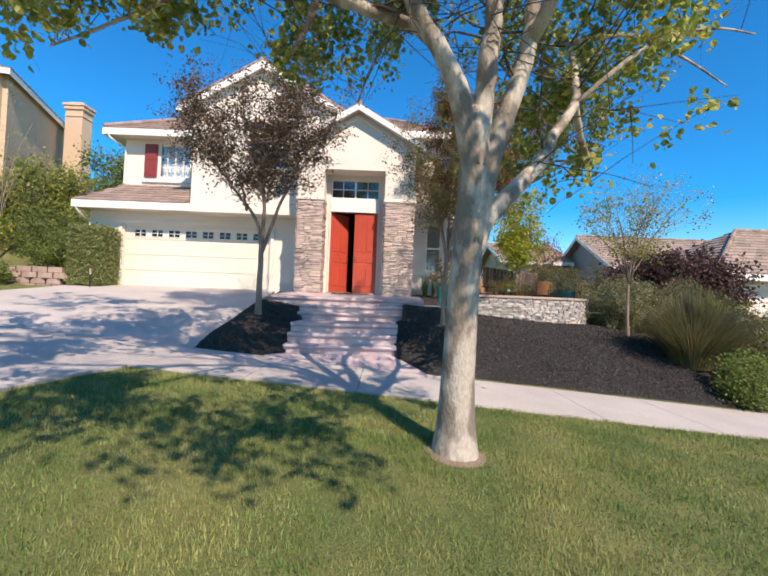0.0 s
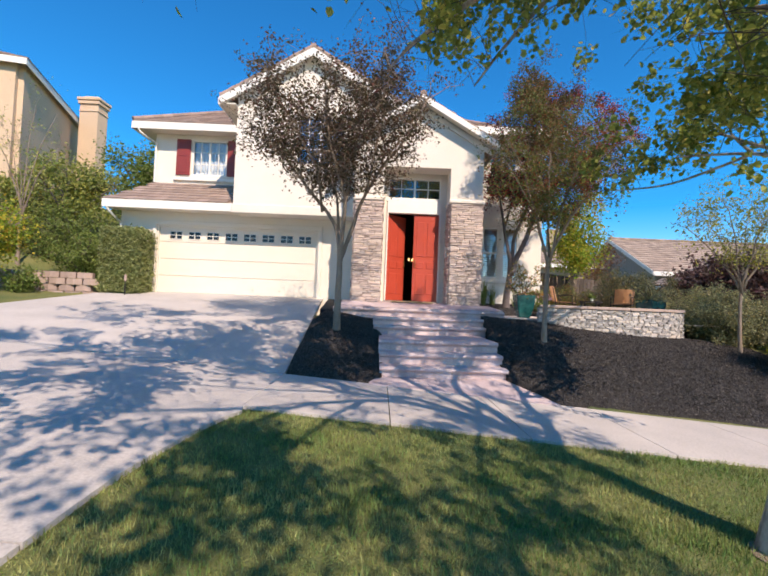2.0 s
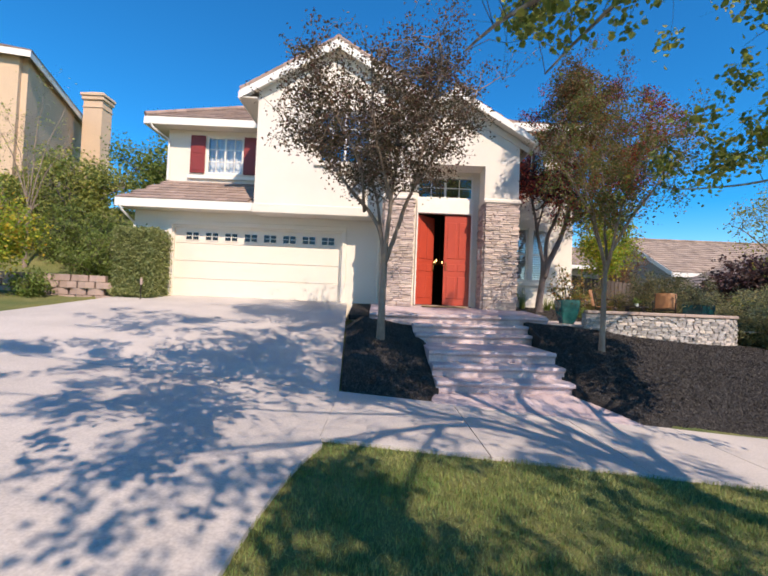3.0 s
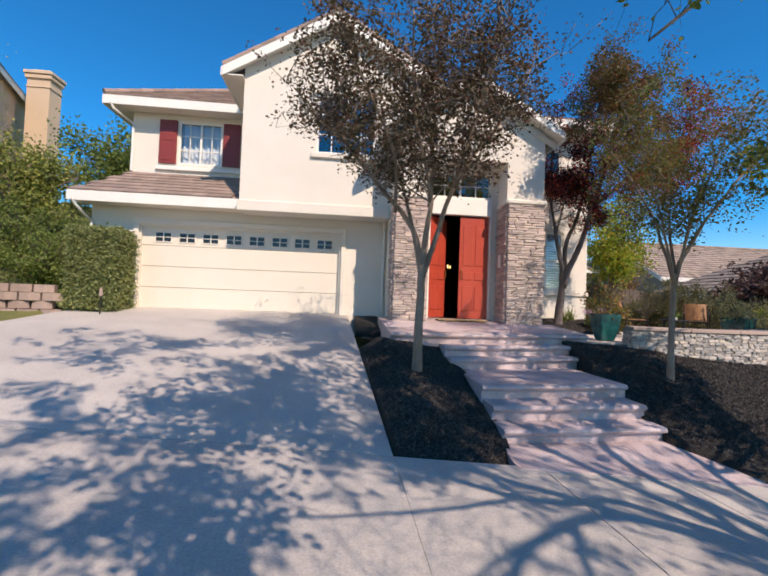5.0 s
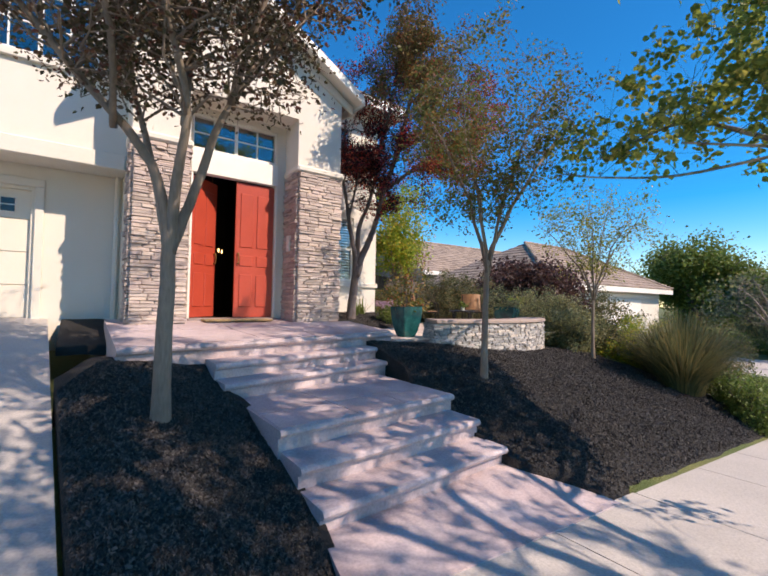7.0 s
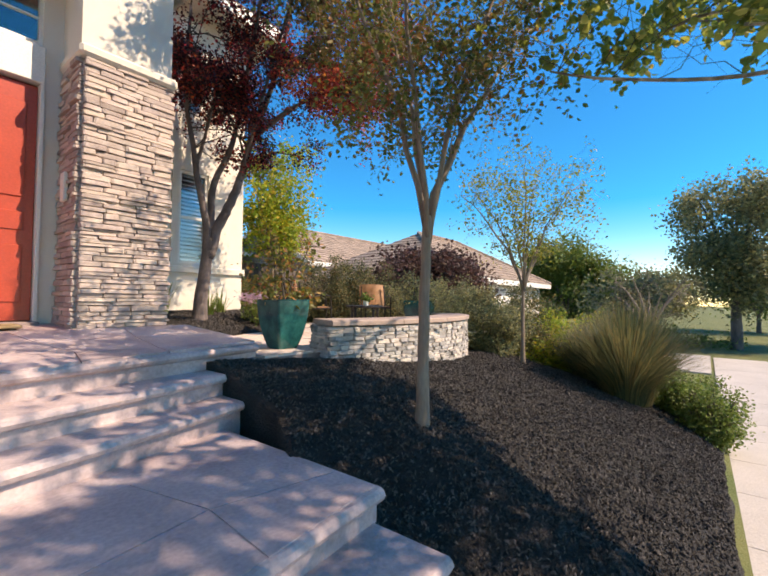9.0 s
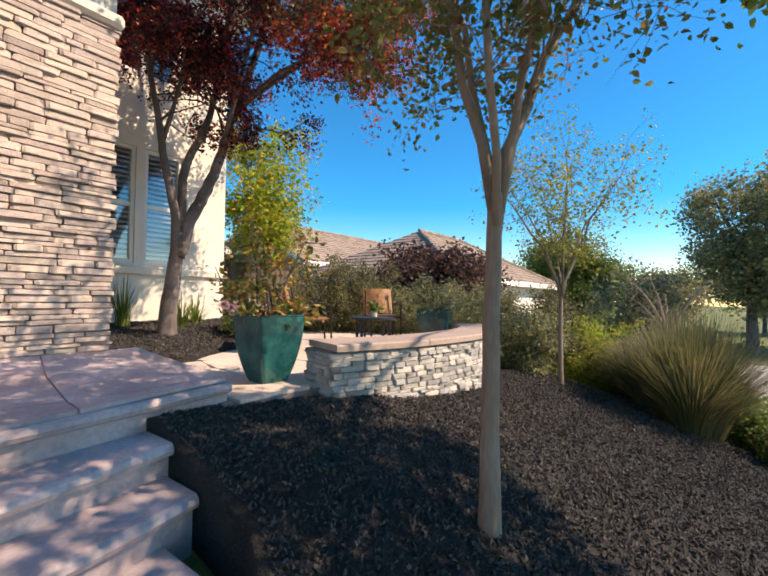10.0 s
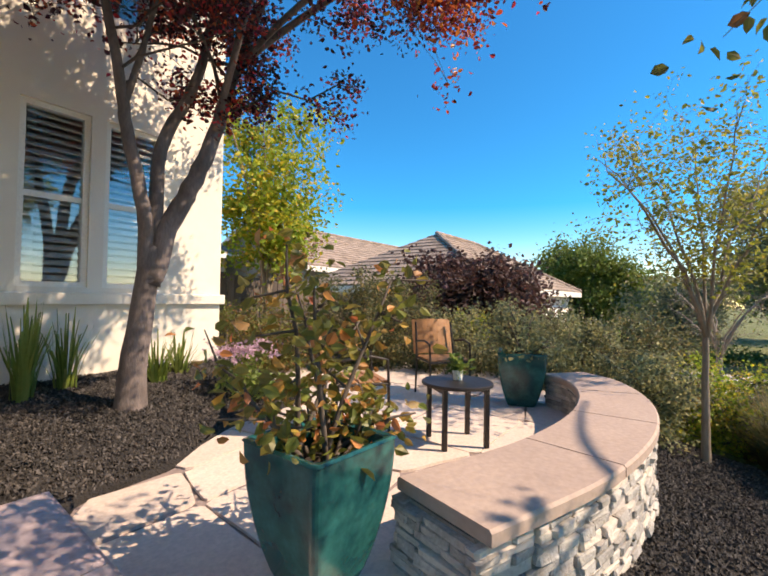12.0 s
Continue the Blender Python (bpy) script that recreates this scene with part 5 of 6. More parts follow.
def ribbon(u0, u1, half, z0, z1, n=14, skew_end=0.0):
    s = Shape()
    us = spread(u0, u1, n)
    rows = []
    for u in us:
        p, o = arc_at(u)
        a, b = p + o * half, p - o * half
        rows.append([(a.x, a.y, z0), (a.x, a.y, z1 - 0.012), (a.x - o.x * 0.012, a.y - o.y * 0.012, z1), (b.x + o.x * 0.012, b.y + o.y * 0.012, z1), (b.x, b.y, z1 - 0.012), (b.x, b.y, z0)])
    v = [q for r in rows for q in r]
    k = 6
    f = [(i * k + j, i * k + (j + 1) % k, (i + 1) * k + (j + 1) % k, (i + 1) * k + j) for i in range(n - 1) for j in range(k)]
    f += [tuple(range(k)), tuple(range((n - 1) * k, n * k))]
    return s.add(v, f)

core = part("core", ribbon(0.0, 1.0, 0.19, 0.7, 1.665, 40), MORTAR, seat_wall)
for sgn in (1, -1):
    lay_stones(core, None, None, None, ARC_LENGTH, 1.0 if sgn > 0 else 1.38, 1.665, PALE_STONES, (0.025, 0.058), (0.07, 0.22), deep=(0.045, 0.085),
               bend=lambda q, sgn=sgn: (lambda po: (po[0] + po[1] * 0.19 * sgn, po[1] * sgn))(arc_at(clamp(q / ARC_LENGTH, 0, 1))))
for u, sgn in ((0.0, -1), (1.0, 1)):
    p, o = arc_at(u)
    d = Vector((-o.y, o.x, 0)) * sgn
    if u == 0.0:
        lay_stones(core, p - o * 0.2, o, d, 0.4, 1.15, 1.665, PALE_STONES, (0.025, 0.058), (0.07, 0.22), deep=(0.045, 0.085))
    else:
        lay_stones(core, p + o * 0.2, -o, d, 0.4, 1.15, 1.665, PALE_STONES, (0.025, 0.058), (0.07, 0.22), deep=(0.045, 0.085))
for a, b in ((-0.012, 0.26), (0.263, 0.50), (0.503, 0.74), (0.743, 1.012)):
    part("cap_stone", ribbon(clamp(a, 0, 1), clamp(b, 0, 1), 0.265, 1.672, 1.73, 12), CAP, seat_wall)

# patio paving, stone by stone
PAVE = material("buff patio flagstone", (0.70, 0.585, 0.515), (0.60, 0.49, 0.43), 0.8, 2.0, 50, 0.6, 0.3, per="object", spread=0.08)
rnd = random.Random(5)
cells = {}
for i in range(8):
    for j in range(7):
        cells[i, j] = (0.95 + i * 0.82 + (rnd.uniform(-0.16, 0.16)), 10.85 + j * 0.66 + rnd.uniform(-0.13, 0.13))

def on_patio(x, y):
    return 1.0 < x < 6.5 and y > 10.95 + 0.16 * abs(x - 3.6) ** 1.3 * 0.2 and not (x < 3.5 and y > bed_front(x) + 0.08)
for i in range(7):
    for j in range(6):
        q = [cells[i, j], cells[i + 1, j], cells[i + 1, j + 1], cells[i, j + 1]]
        cx, cy = sum(p[0] for p in q) / 4, sum(p[1] for p in q) / 4
        if on_patio(cx, cy):
            pts = []
            for k in range(4):
                a, b = Vector(q[k]), Vector(q[(k + 1) % 4])
                for t in (0.06, 0.5, 0.94):
                    p = a.lerp(b, t) + Vector((rnd.uniform(-0.02, 0.02), rnd.uniform(-0.02, 0.02)))
                    c = Vector((cx, cy))
                    p = c + (p - c) * (1 - 0.014 / max((p - c).length, 0.05))
                    px = max(p.x, 1.1)
                    pts.append((px, min(p.y, bed_front(px) - 0.01) if px < 3.5 else p.y, PATIO - 0.02))
            part("flagstone", Shape().prism(pts, (0, 0, 0.022 + rnd.uniform(0, 0.004))), PAVE, patio)

# ---- pots ----
def tapered_pot(place, turn, top, foot, height, mat, label):
    """A tall square glazed pot with bowed sides and a thick rim."""
    m = Matrix.Translation(place) @ Matrix.Rotation(radians(turn), 4, "Z")
    ob = thing("plant_pot", place, label, "plant pot")
    s = Shape()
    prof = []
    for i in range(13):
        t = i / 12
        prof.append((foot + (top - foot) * math.sin(t * math.pi / 2) ** 0.8, height * t))
    prof += [(top + 0.006, height + 0.004), (top - 0.008, height + 0.012), (top - 0.035, height + 0.004), (top - 0.045, height - 0.08), (top - 0.06, height - 0.2)]
    n, ring = len(prof), 20
    for r, z in prof:
        corner = 0.03
        for k in range(4):
            for w in range(5):
                a = radians(90 * k + 90 * w / 4)
                cx, cy = [(1, 1), (-1, 1), (-1, -1), (1, -1)][k]
                s.v.append(tuple(m @ Vector((cx * (r - corner) + corner * math.cos(a), cy * (r - corner) + corner * math.sin(a), z))))
    for i in range(n - 1):
        for j in range(ring):
            s.f.append((i * ring + j, i * ring + (j + 1) % ring, (i + 1) * ring + (j + 1) % ring, (i + 1) * ring + j))
    s.f.append(tuple(range(ring)))
    part("body", s, mat, ob)
    part("soil", Shape().sheet(spread(-top + 0.05, top - 0.05, 8), spread(-top + 0.05, top - 0.05, 8), lambda x, y: m @ Vector((x, y, height - 0.09 + 0.02 * noise.noise(Vector((x * 9, y * 9, 0)))))), SOIL, ob, fix=False)
    return ob

tapered_pot((1.655, 11.335, PATIO + 0.004), -3, 0.222, 0.12, 0.555, GLAZE, "tall square teal glazed pot on the patio edge")
bush("rose_bush", (1.66, 11.34, 1.86), (0.58, 0.54, 0.46), 820, 0.058, material("rose leaves", (0.22, 0.24, 0.05), (0.29, 0.26, 0.05), 0.45, 6, 30, 0.7, 0, per="island", spread=0.4, hue=0.03, translucent=0.35, third=(0.42, 0.17, 0.05)),
     "sprawling potted rose with olive and rusty leaves", 31, stems=12, category="rose bush", reach=0.05, stem_mat=TWIG)
tapered_pot((5.0, 11.62, PATIO + 0.004), 20, 0.245, 0.135, 0.555, GLAZE, "tall square teal glazed pot beside the seat wall")
bush("potted_shrub", (5.0, 11.62, 1.88), (0.5, 0.5, 0.32), 1300, 0.045, LEAF_GREY, "grey green shrub growing in the glazed pot", 32, stems=14, reach=0.05)

# ---- patio furniture ----
def patio_chair(place, turn, label):
    """A metal framed chair with slatted wooden seat and back."""
    m = Matrix.Translation(place) @ Matrix.Rotation(radians(turn), 4, "Z")
    ob = thing("patio_chair", place, label, "chair", "chairs on the patio")
    for x in (-0.24, 0.24):
        part("leg", Shape().tube([m @ Vector((x, -0.22, 0)), m @ Vector((x, -0.21, 0.43)), m @ Vector((x * 1.02, -0.2, 0.62)), m @ Vector((x * 1.04, -0.05, 0.65)), m @ Vector((x * 1.02, 0.2, 0.62))], [0.012] * 5, 8), METAL, ob)
        part("leg", Shape().tube([m @ Vector((x, 0.25, 0)), m @ Vector((x, 0.21, 0.42)), m @ Vector((x * 0.95, 0.30, 0.84))], [0.012] * 3, 8), METAL, ob)
    part("seat_frame", Shape().tube([m @ Vector(p) for p in ((-0.24, -0.22, 0.42), (0.24, -0.22, 0.42), (0.24, 0.22, 0.42), (-0.24, 0.22, 0.42), (-0.24, -0.22, 0.42))], [0.012] * 5, 8), METAL, ob)
    for k in range(7):
        y = -0.21 + k * 0.066
        part("seat_slat", Shape().box(-0.235, 0.235, y, y + 0.058, 0.43, 0.448, 0.005, m), WOOD, ob)
    tilt = m @ Matrix.Translation((0, 0.235, 0.47)) @ Matrix.Rotation(radians(-14), 4, "X")
    bowed = Shape()
    for y in (0.0, 0.016):
        bowed.v += [tuple(tilt @ Vector((x, y - 0.05 * (1 - (x / 0.25) ** 2) + 0.05, z))) for x in spread(-0.25, 0.25, 9) for z in (0.0, 0.42)]
    bowed.f = [(2 * i, 2 * i + 2, 2 * i + 3, 2 * i + 1) for i in range(8)] + [(18 + 2 * i, 18 + 2 * i + 1, 18 + 2 * i + 3, 18 + 2 * i + 2) for i in range(8)]
    bowed.f += [(2 * i + 1, 2 * i + 3, 18 + 2 * i + 3, 18 + 2 * i + 1) for i in range(8)] + [(2 * i, 18 + 2 * i, 18 + 2 * i + 2, 2 * i + 2) for i in range(8)] + [(0, 1, 19, 18), (16, 34, 35, 17)]
    part("backrest", bowed, WOOD, ob, "bowed honey wood back panel")
    return ob

patio_chair((4.75, 12.45, PATIO + 0.004), -38, "honey wood and dark metal patio chair facing the table")
patio_chair((3.2, 12.45, PATIO + 0.004), 55, "honey wood and dark metal patio chair beside the plum bed")
table = thing("side_table", (3.45, 11.62, PATIO), "small round dark metal side table on the patio", "table")
mt = Matrix.Translation((3.45, 11.62, PATIO + 0.004)) @ Matrix.Rotation(radians(-40), 4, "Z")
part("tabletop", Shape().tube([mt @ Vector((0, 0, z)) for z in (0.452, 0.458, 0.475, 0.48)], [0.27, 0.28, 0.28, 0.272], 36), METAL, table)
for sx in (-1, 1):
    for sy in (-1, 1):
        part("leg", Shape().box(sx * 0.17 - 0.018, sx * 0.17 + 0.018, sy * 0.17 - 0.018, sy * 0.17 + 0.018, 0, 0.452, 0.004, mt), METAL, table)
    part("rail", Shape().box(sx * 0.17 - 0.012, sx * 0.17 + 0.012, -0.152, 0.152, 0.41, 0.445, 0.003, mt), METAL, table)
small = thing("small_pot", (3.5, 11.64, PATIO + 0.484), "small pale pot with a green succulent on the table", "plant pot")
part("body", Shape().tube([(3.5, 11.64, PATIO + 0.484), (3.5, 11.64, PATIO + 0.56)], [0.035, 0.045], 14), TRIM, small)
part("leaves", leaf_shape([(3.5, 11.64, PATIO + 0.59)], 90, 0.06, 0.03, 4, -0.5), LEAF_GREEN, small, fix=False)

# ---- plants by the house ----
for x, y, h, n, sd in ((1.42, 14.45, 0.85, 60, 1), (1.75, 14.6, 0.75, 40, 2), (2.45, 14.4, 0.55, 55, 3), (2.75, 14.55, 0.5, 40, 4)):
    blades("strap_leaf_plant", (x, y, plum_bed_z(x, y)), 0.25, h, n, 0.22, 0.016, LEAF_GREEN, "upright green strap-leaved plant against the wall", 40 + sd, "plant")
bush("flowering_plant", (3.05, 13.75, 1.5), (0.4, 0.35, 0.22), 900, 0.05, LEAF_GREEN, "low green plant beneath pale pink flowers", 50, stems=12, reach=0.05)
tagged(part("flower_cluster", leaf_shape([(2.95 + 0.3 * random.uniform(-1, 1), 13.7 + 0.25 * random.uniform(-1, 1), 1.98 + 0.06 * random.uniform(-1, 1)) for _ in range(30)], 500, 0.035, 0.03, 7), PINK, fix=False), "pale pink flower heads above green leaves", "flowers", kind="stuff")
blades("reed_clump", (6.3, 8.45, bed_height(6.3, 8.45)), 1.0, 1.6, 3200, 1.0, 0.006, LEAF_REED, "large arching clump of olive reedy grass", 60, top=0.0025)
blades("reed_clump", (7.1, 9.1, bed_height(7.1, 9.1)), 0.9, 1.15, 2000, 0.9, 0.006, LEAF_REED, "arching clump of olive reedy grass", 61, top=0.0025)
for x, y, r, h, n, mat, lab, sd in (
        (6.4, 7.4, 0.36, 0.36, 1500, LEAF_GREEN, "bright green leafy shrub at the bed's edge", 70),
        (6.95, 7.75, 0.34, 0.3, 1300, LEAF_GREEN, "bright green leafy shrub at the bed's edge", 71),
        (6.3, 10.9, 0.8, 0.46, 4600, LEAF_GREY, "grey green lavender shrub behind the seat wall", 72),
        (6.9, 11.6, 0.95, 0.58, 5200, LEAF_GREY, "grey green lavender shrub behind the seat wall", 73),
        (6.9, 12.8, 0.8, 0.65, 4200, LEAF_GREY, "grey green lavender shrub beside the patio", 74),
        (6.5, 14.2, 1.1, 0.8, 6200, LEAF_REED, "yellow green shrub beside the patio", 75),
        (5.9, 15.0, 0.9, 0.85, 4600, LEAF_REED, "olive shrub in front of the fence", 76),
        (4.6, 15.6, 0.7, 0.6, 3000, LEAF_OLIVE, "olive shrub in front of the fence", 77),
        (7.9, 10.2, 1.0, 0.55, 4800, LEAF_YELLOW, "green shrub below the bed", 78),
        (8.4, 8.9, 1.0, 0.7, 4400, LEAF_REED, "olive shrub below the bed", 79),
        (9.2, 11.6, 1.2, 0.55, 5200, LEAF_GREY, "grey green shrub on the slope", 80),
        (7.9, 13.6, 0.9, 0.6, 4200, LEAF_YELLOW, "yellow green shrub on the slope", 81),
        (7.6, 11.0, 1.0, 0.65, 4800, LEAF_REED, "olive lavender shrub on the slope", 82),
        (8.6, 12.9, 1.0, 0.85, 3800, LEAF_GREY, "grey green shrub on the slope", 83),
        (9.3, 9.6, 0.8, 0.4, 3200, LEAF_YELLOW, "low bright green plants on the slope", 84),
        (10.6, 10.6, 1.1, 0.55, 3800, LEAF_GREEN, "low bright green plants on the slope", 85),
        (12.2, 12.2, 1.3, 0.8, 4200, LEAF_GREY, "grey green shrub on the slope", 86),
        (10.2, 13.6, 1.1, 0.9, 4200, LEAF_OLIVE, "olive shrub on the slope", 87),
        (9.6, 7.9, 0.7, 0.4, 2600, LEAF_GREEN, "low green plants beside the walk", 88)):
    g = max(ground(x, y), bed_height(x, y)) - 0.03
    bush("shrub", (x, y, g), (r * 1.15, r * 1.15, h * 1.3), int(n * 5), 0.045, mat, lab, sd, stems=60, reach=0.075, simple=True)
bush("burgundy_shrub", (10.0, 14.75, 0.75), (2.2, 2.1, 1.45), 70000, 0.12, LEAF_MAROON, "wide dark burgundy shrub before the neighbouring house", 90, stems=220, reach=0.14, simple=True)

# ---- fence ----
fence = thing("fence", (5.5, 17.0, 1.4), "weathered grey brown board fence beside the house", "fence")
board = to_mesh("board", Shape().box(-0.068, 0.068, -0.01, 0.01, 0, 1.75, 0.006), FENCE)
for i in range(36):
    x = 3.5 + i * 0.145
    part("board", board, None, fence, at=Matrix.Translation((x, 17.0 + random.uniform(-0.008, 0.008), 1.33 - 0.015 * i + random.uniform(-0.01, 0.01))))
for i in range(3):
    part("post", Shape().box(3.5 + i * 2.4, 3.6 + i * 2.4, 17.02, 17.12, 1.2 - 0.5 * i * 0.5, 3.1 - 0.3 * i, 0.008), FENCE, fence)
part("rail", Shape().prism([(3.5, 17.02, 2.75), (8.7, 17.02, 2.22), (8.7, 17.02, 2.13), (3.5, 17.02, 2.66)], (0, 0.04, 0)), FENCE, fence)

# ---- trees beyond ----
LEAF_LIGHT = material("sunlit yellow green leaves", (0.30, 0.36, 0.08), (0.22, 0.28, 0.07), 0.5, 1.2, 30, 0.8, 0, per="island", spread=0.4, hue=0.02, translucent=0.45, third=(0.40, 0.38, 0.10))
tree((5.1, 16.2, 1.2), (5.15, 16.2, 2.4), 0.07, (4.95, 16.1, 4.5), (1.15, 1.0, 1.9), 6, 12, 9500, 0.085, BARK_TAN, LEAF_YELLOW, "yellow green young tree before the fence", 101, reach=0.13, low=-0.9)
tree((6.9, 17.9, 1.0), (6.9, 17.9, 2.2), 0.05, (6.8, 17.9, 3.6), (0.9, 0.8, 1.4), 6, 8, 3200, 0.06, BARK_TAN, LEAF_ORANGE, "thin orange-leaved tree behind the fence", 102, reach=0.1, low=-0.9)
def far_tree(x, y, z, h, r, n, size, mat, label, sd, bark=BARK_GREY, limbs=7, subs=12):
    tree((x, y, z), (x, y, z + h * 0.3), 0.03 * h, (x, y, z + h * 0.62), (r, r, h * 0.38), limbs, subs, n, size, bark, mat, label, sd, reach=r * 0.10, low=-0.95, inner=0.2, simple=True, drip=lambda p: noise.noise(p * 1.6 / r) > -0.22)
tree((33, 16, -0.6), (33, 16, 0.6), 0.24, (33, 16, 3.2), (4.6, 4.2, 3.9), 9, 16, 34000, 0.2, BARK_GREY, LEAF_GREEN, "broad dark green tree beyond the houses", 110, reach=0.42, low=-0.95, inner=0.2, simple=True, drip=lambda p: noise.noise(p * 0.45) > -0.25)
far_tree(27, 6.2, -0.8, 9.6, 3.6, 26000, 0.17, LEAF_GREY, "tall grey green tree beyond the street", 111)
far_tree(31, 1.0, -0.8, 10.5, 4.2, 26000, 0.18, LEAF_GREY, "tall grey green tree beyond the street", 112)
far_tree(19, 9.3, -0.5, 4.2, 2.0, 350, 0.08, LEAF_GREY, "nearly bare young tree on the verge", 113, BARK_TAN)
far_tree(24, 10.5, -0.6, 4.0, 2.6, 9000, 0.16, LEAF_GREY, "hazy grey green thicket beyond the verge", 115)
far_tree(38, 11.0, -0.6, 5.0, 4.2, 11000, 0.22, LEAF_GREY, "hazy grey green thicket beyond the verge", 116)
far_tree(45, 4.0, -0.6, 6.0, 5.0, 11000, 0.25, LEAF_GREEN, "green thicket beyond the street", 117)
far_tree(48, 22.0, -0.6, 7.0, 5.0, 11000, 0.25, LEAF_GREEN, "green thicket beyond the houses", 118)
# left garden
far_tree(-14.0, 17.0, 2.9, 4.0, 1.9, 7000, 0.11, LEAF_LIGHT, "green tree on the slope beside the house", 120)
far_tree(-16.6, 18.6, 3.4, 3.2, 1.7, 6000, 0.12, LEAF_LIGHT, "green tree below the neighbouring house", 121)
far_tree(-13.0, 21.0, 3.6, 5.0, 2.6, 11000, 0.13, LEAF_GREEN, "green tree behind the house", 122)
tree((-13.4, 14.3, 2.2), (-13.4, 14.3, 4.0), 0.06, (-13.4, 14.3, 6.0), (1.1, 1.0, 2.4), 6, 10, 700, 0.06, BARK_TAN, LEAF_LIGHT, "bare twiggy tree on the slope", 123, reach=0.08, low=-0.9, inner=0.2, simple=True, limb_r=0.4, sub_r=0.3)
far_tree(-12.0, 11.6, 1.5, 2.9, 1.3, 4800, 0.085, LEAF_YELLOW, "yellow orange shrubby tree beside the lawn", 124, BARK_TAN)
far_tree(-14.2, 12.0, 1.8, 3.4, 1.6, 4800, 0.085, LEAF_OLIVE, "olive shrubby tree beside the lawn", 125, BARK_TAN)
for x, y, z, r, h, n, mat, lab, sd in (
        (-11.4, 14.6, 2.0, 1.0, 0.9, 4200, LEAF_GREEN, "dark green shrub above the block wall", 130),
        (-12.8, 15.4, 2.5, 1.3, 1.0, 4800, LEAF_GREEN, "dark green shrub above the block wall", 131),
        (-10.9, 16.0, 2.4, 0.9, 1.2, 4200, LEAF_GREEN, "green shrub beside the garage", 132),
        (-15.3, 15.2, 2.6, 1.4, 1.2, 4800, LEAF_OLIVE, "olive shrub on the slope", 133),
        (-11.6, 12.3, 1.5, 0.4, 0.35, 1500, LEAF_GREEN, "green strap-leaved plant before the block wall", 134),
        (-12.7, 11.2, 1.35, 0.6, 0.2, 1500, LAVENDER, "low lavender flowering plants beside the lawn", 135),
        (-17.5, 16.6, 3.0, 1.6, 1.3, 4800, LEAF_GREEN, "green shrub below the neighbouring house", 136)):
    bush("shrub", (x, y, z), (r, r, h), int(n * 1.6), 0.065, mat, lab, sd, stems=34, reach=0.09, simple=True)

# clipped hedge
hedge = thing("hedge", (-9.55, 13.45, 1.6), "clipped boxy olive green hedge beside the garage", "hedge")
hx, hyy, hz = (-10.02, -8.86), (12.95, 13.92), (1.66, 3.5)
hr2 = np.random.default_rng(8)
inner_hedge = Shape().box(hx[0] + 0.12, hx[1] - 0.12, hyy[0] + 0.12, hyy[1] - 0.1, hz[0] - 0.2, hz[1] - 0.12, 0.2)
part("twig_core", inner_hedge, LEAF_HEDGE, hedge)
spots = []
for _ in range(5200):
    p = [hr2.uniform(hx[0] + 0.08, hx[1] - 0.08), hr2.uniform(hyy[0] + 0.08, hyy[1] - 0.05), hr2.uniform(hz[0], hz[1] - 0.06)]
    a = hr2.integers(0, 5)
    if a < 2: p[0] = hx[a] + (0.06 if a == 0 else -0.06)
    elif a < 4: p[1] = hyy[0] + 0.06
    else: p[2] = hz[1] - 0.06
    spots.append(p)
tagged(part("foliage", leaf_shape(spots, 16000, 0.055, 0.045, 9, 0.0), LEAF_HEDGE, hedge, fix=False), kind="stuff")

# split-face block wall
block_wall = thing("retaining_wall", (-11.2, 13.0, 1.5), "tan pink split-face block retaining wall", "retaining wall")
blk = Shape().add([(-0.2, 0.1, -0.09), (0.2, 0.1, -0.09), (0.2, 0.1, 0.09), (-0.2, 0.1, 0.09), (-0.19, -0.06, -0.085), (0.0, -0.12, -0.085), (0.19, -0.06, -0.085), (0.19, -0.06, 0.085), (0.0, -0.12, 0.085), (-0.19, -0.06, 0.085)],
                  [(0, 1, 2, 3), (4, 5, 8, 9), (5, 6, 7, 8), (0, 4, 9, 3), (1, 2, 7, 6), (3, 9, 8, 7, 2), (0, 1, 6, 5, 4)])
blk_mesh = to_mesh("block", blk, BLOCK)
for row in range(4):
    for i in range(12):
        x = -10.35 - i * 0.405 - (0.2 if row % 2 else 0)
        y = 13.25 - 0.28 * i * 0.405 + 0.02 * row
        part("block", blk_mesh, None, block_wall, at=Matrix.Translation((x, y, 1.50 + row * 0.185)) @ Matrix.Rotation(radians(15), 4, "Z"))

# ---- neighbouring houses ----
left_house = thing("neighbour_house", (-22, 24, 3.5), "tan stucco two-storey house on the slope with chimney", "house")
A, B2, C = Vector((-17.3, 18.2, 2.5)), Vector((-20.9, 27.8, 2.5)), Vector((-31, 15.0, 2.5))
def wall_between(a, b, z0, z1, thick, parent, mat, name="wall"):
    d = (b - a).normalized()
    o = Vector((d.y, -d.x, 0)) * thick
    return part(name, Shape().prism([(a.x, a.y, z0), (b.x, b.y, z0), (b.x, b.y, z1), (a.x, a.y, z1)], tuple(o)), mat, parent)
wall_between(B2, A, 2.0, 10.9, -0.2, left_house, BEIGE)
wall_between(A, C, 2.0, 10.9, -0.2, left_house, BEIGE)
dirAB = (B2 - A).normalized()
outAB = Vector((dirAB.y, -dirAB.x, 0))
dirAC = (C - A).normalized()
outAC = Vector((-dirAC.y, dirAC.x, 0))
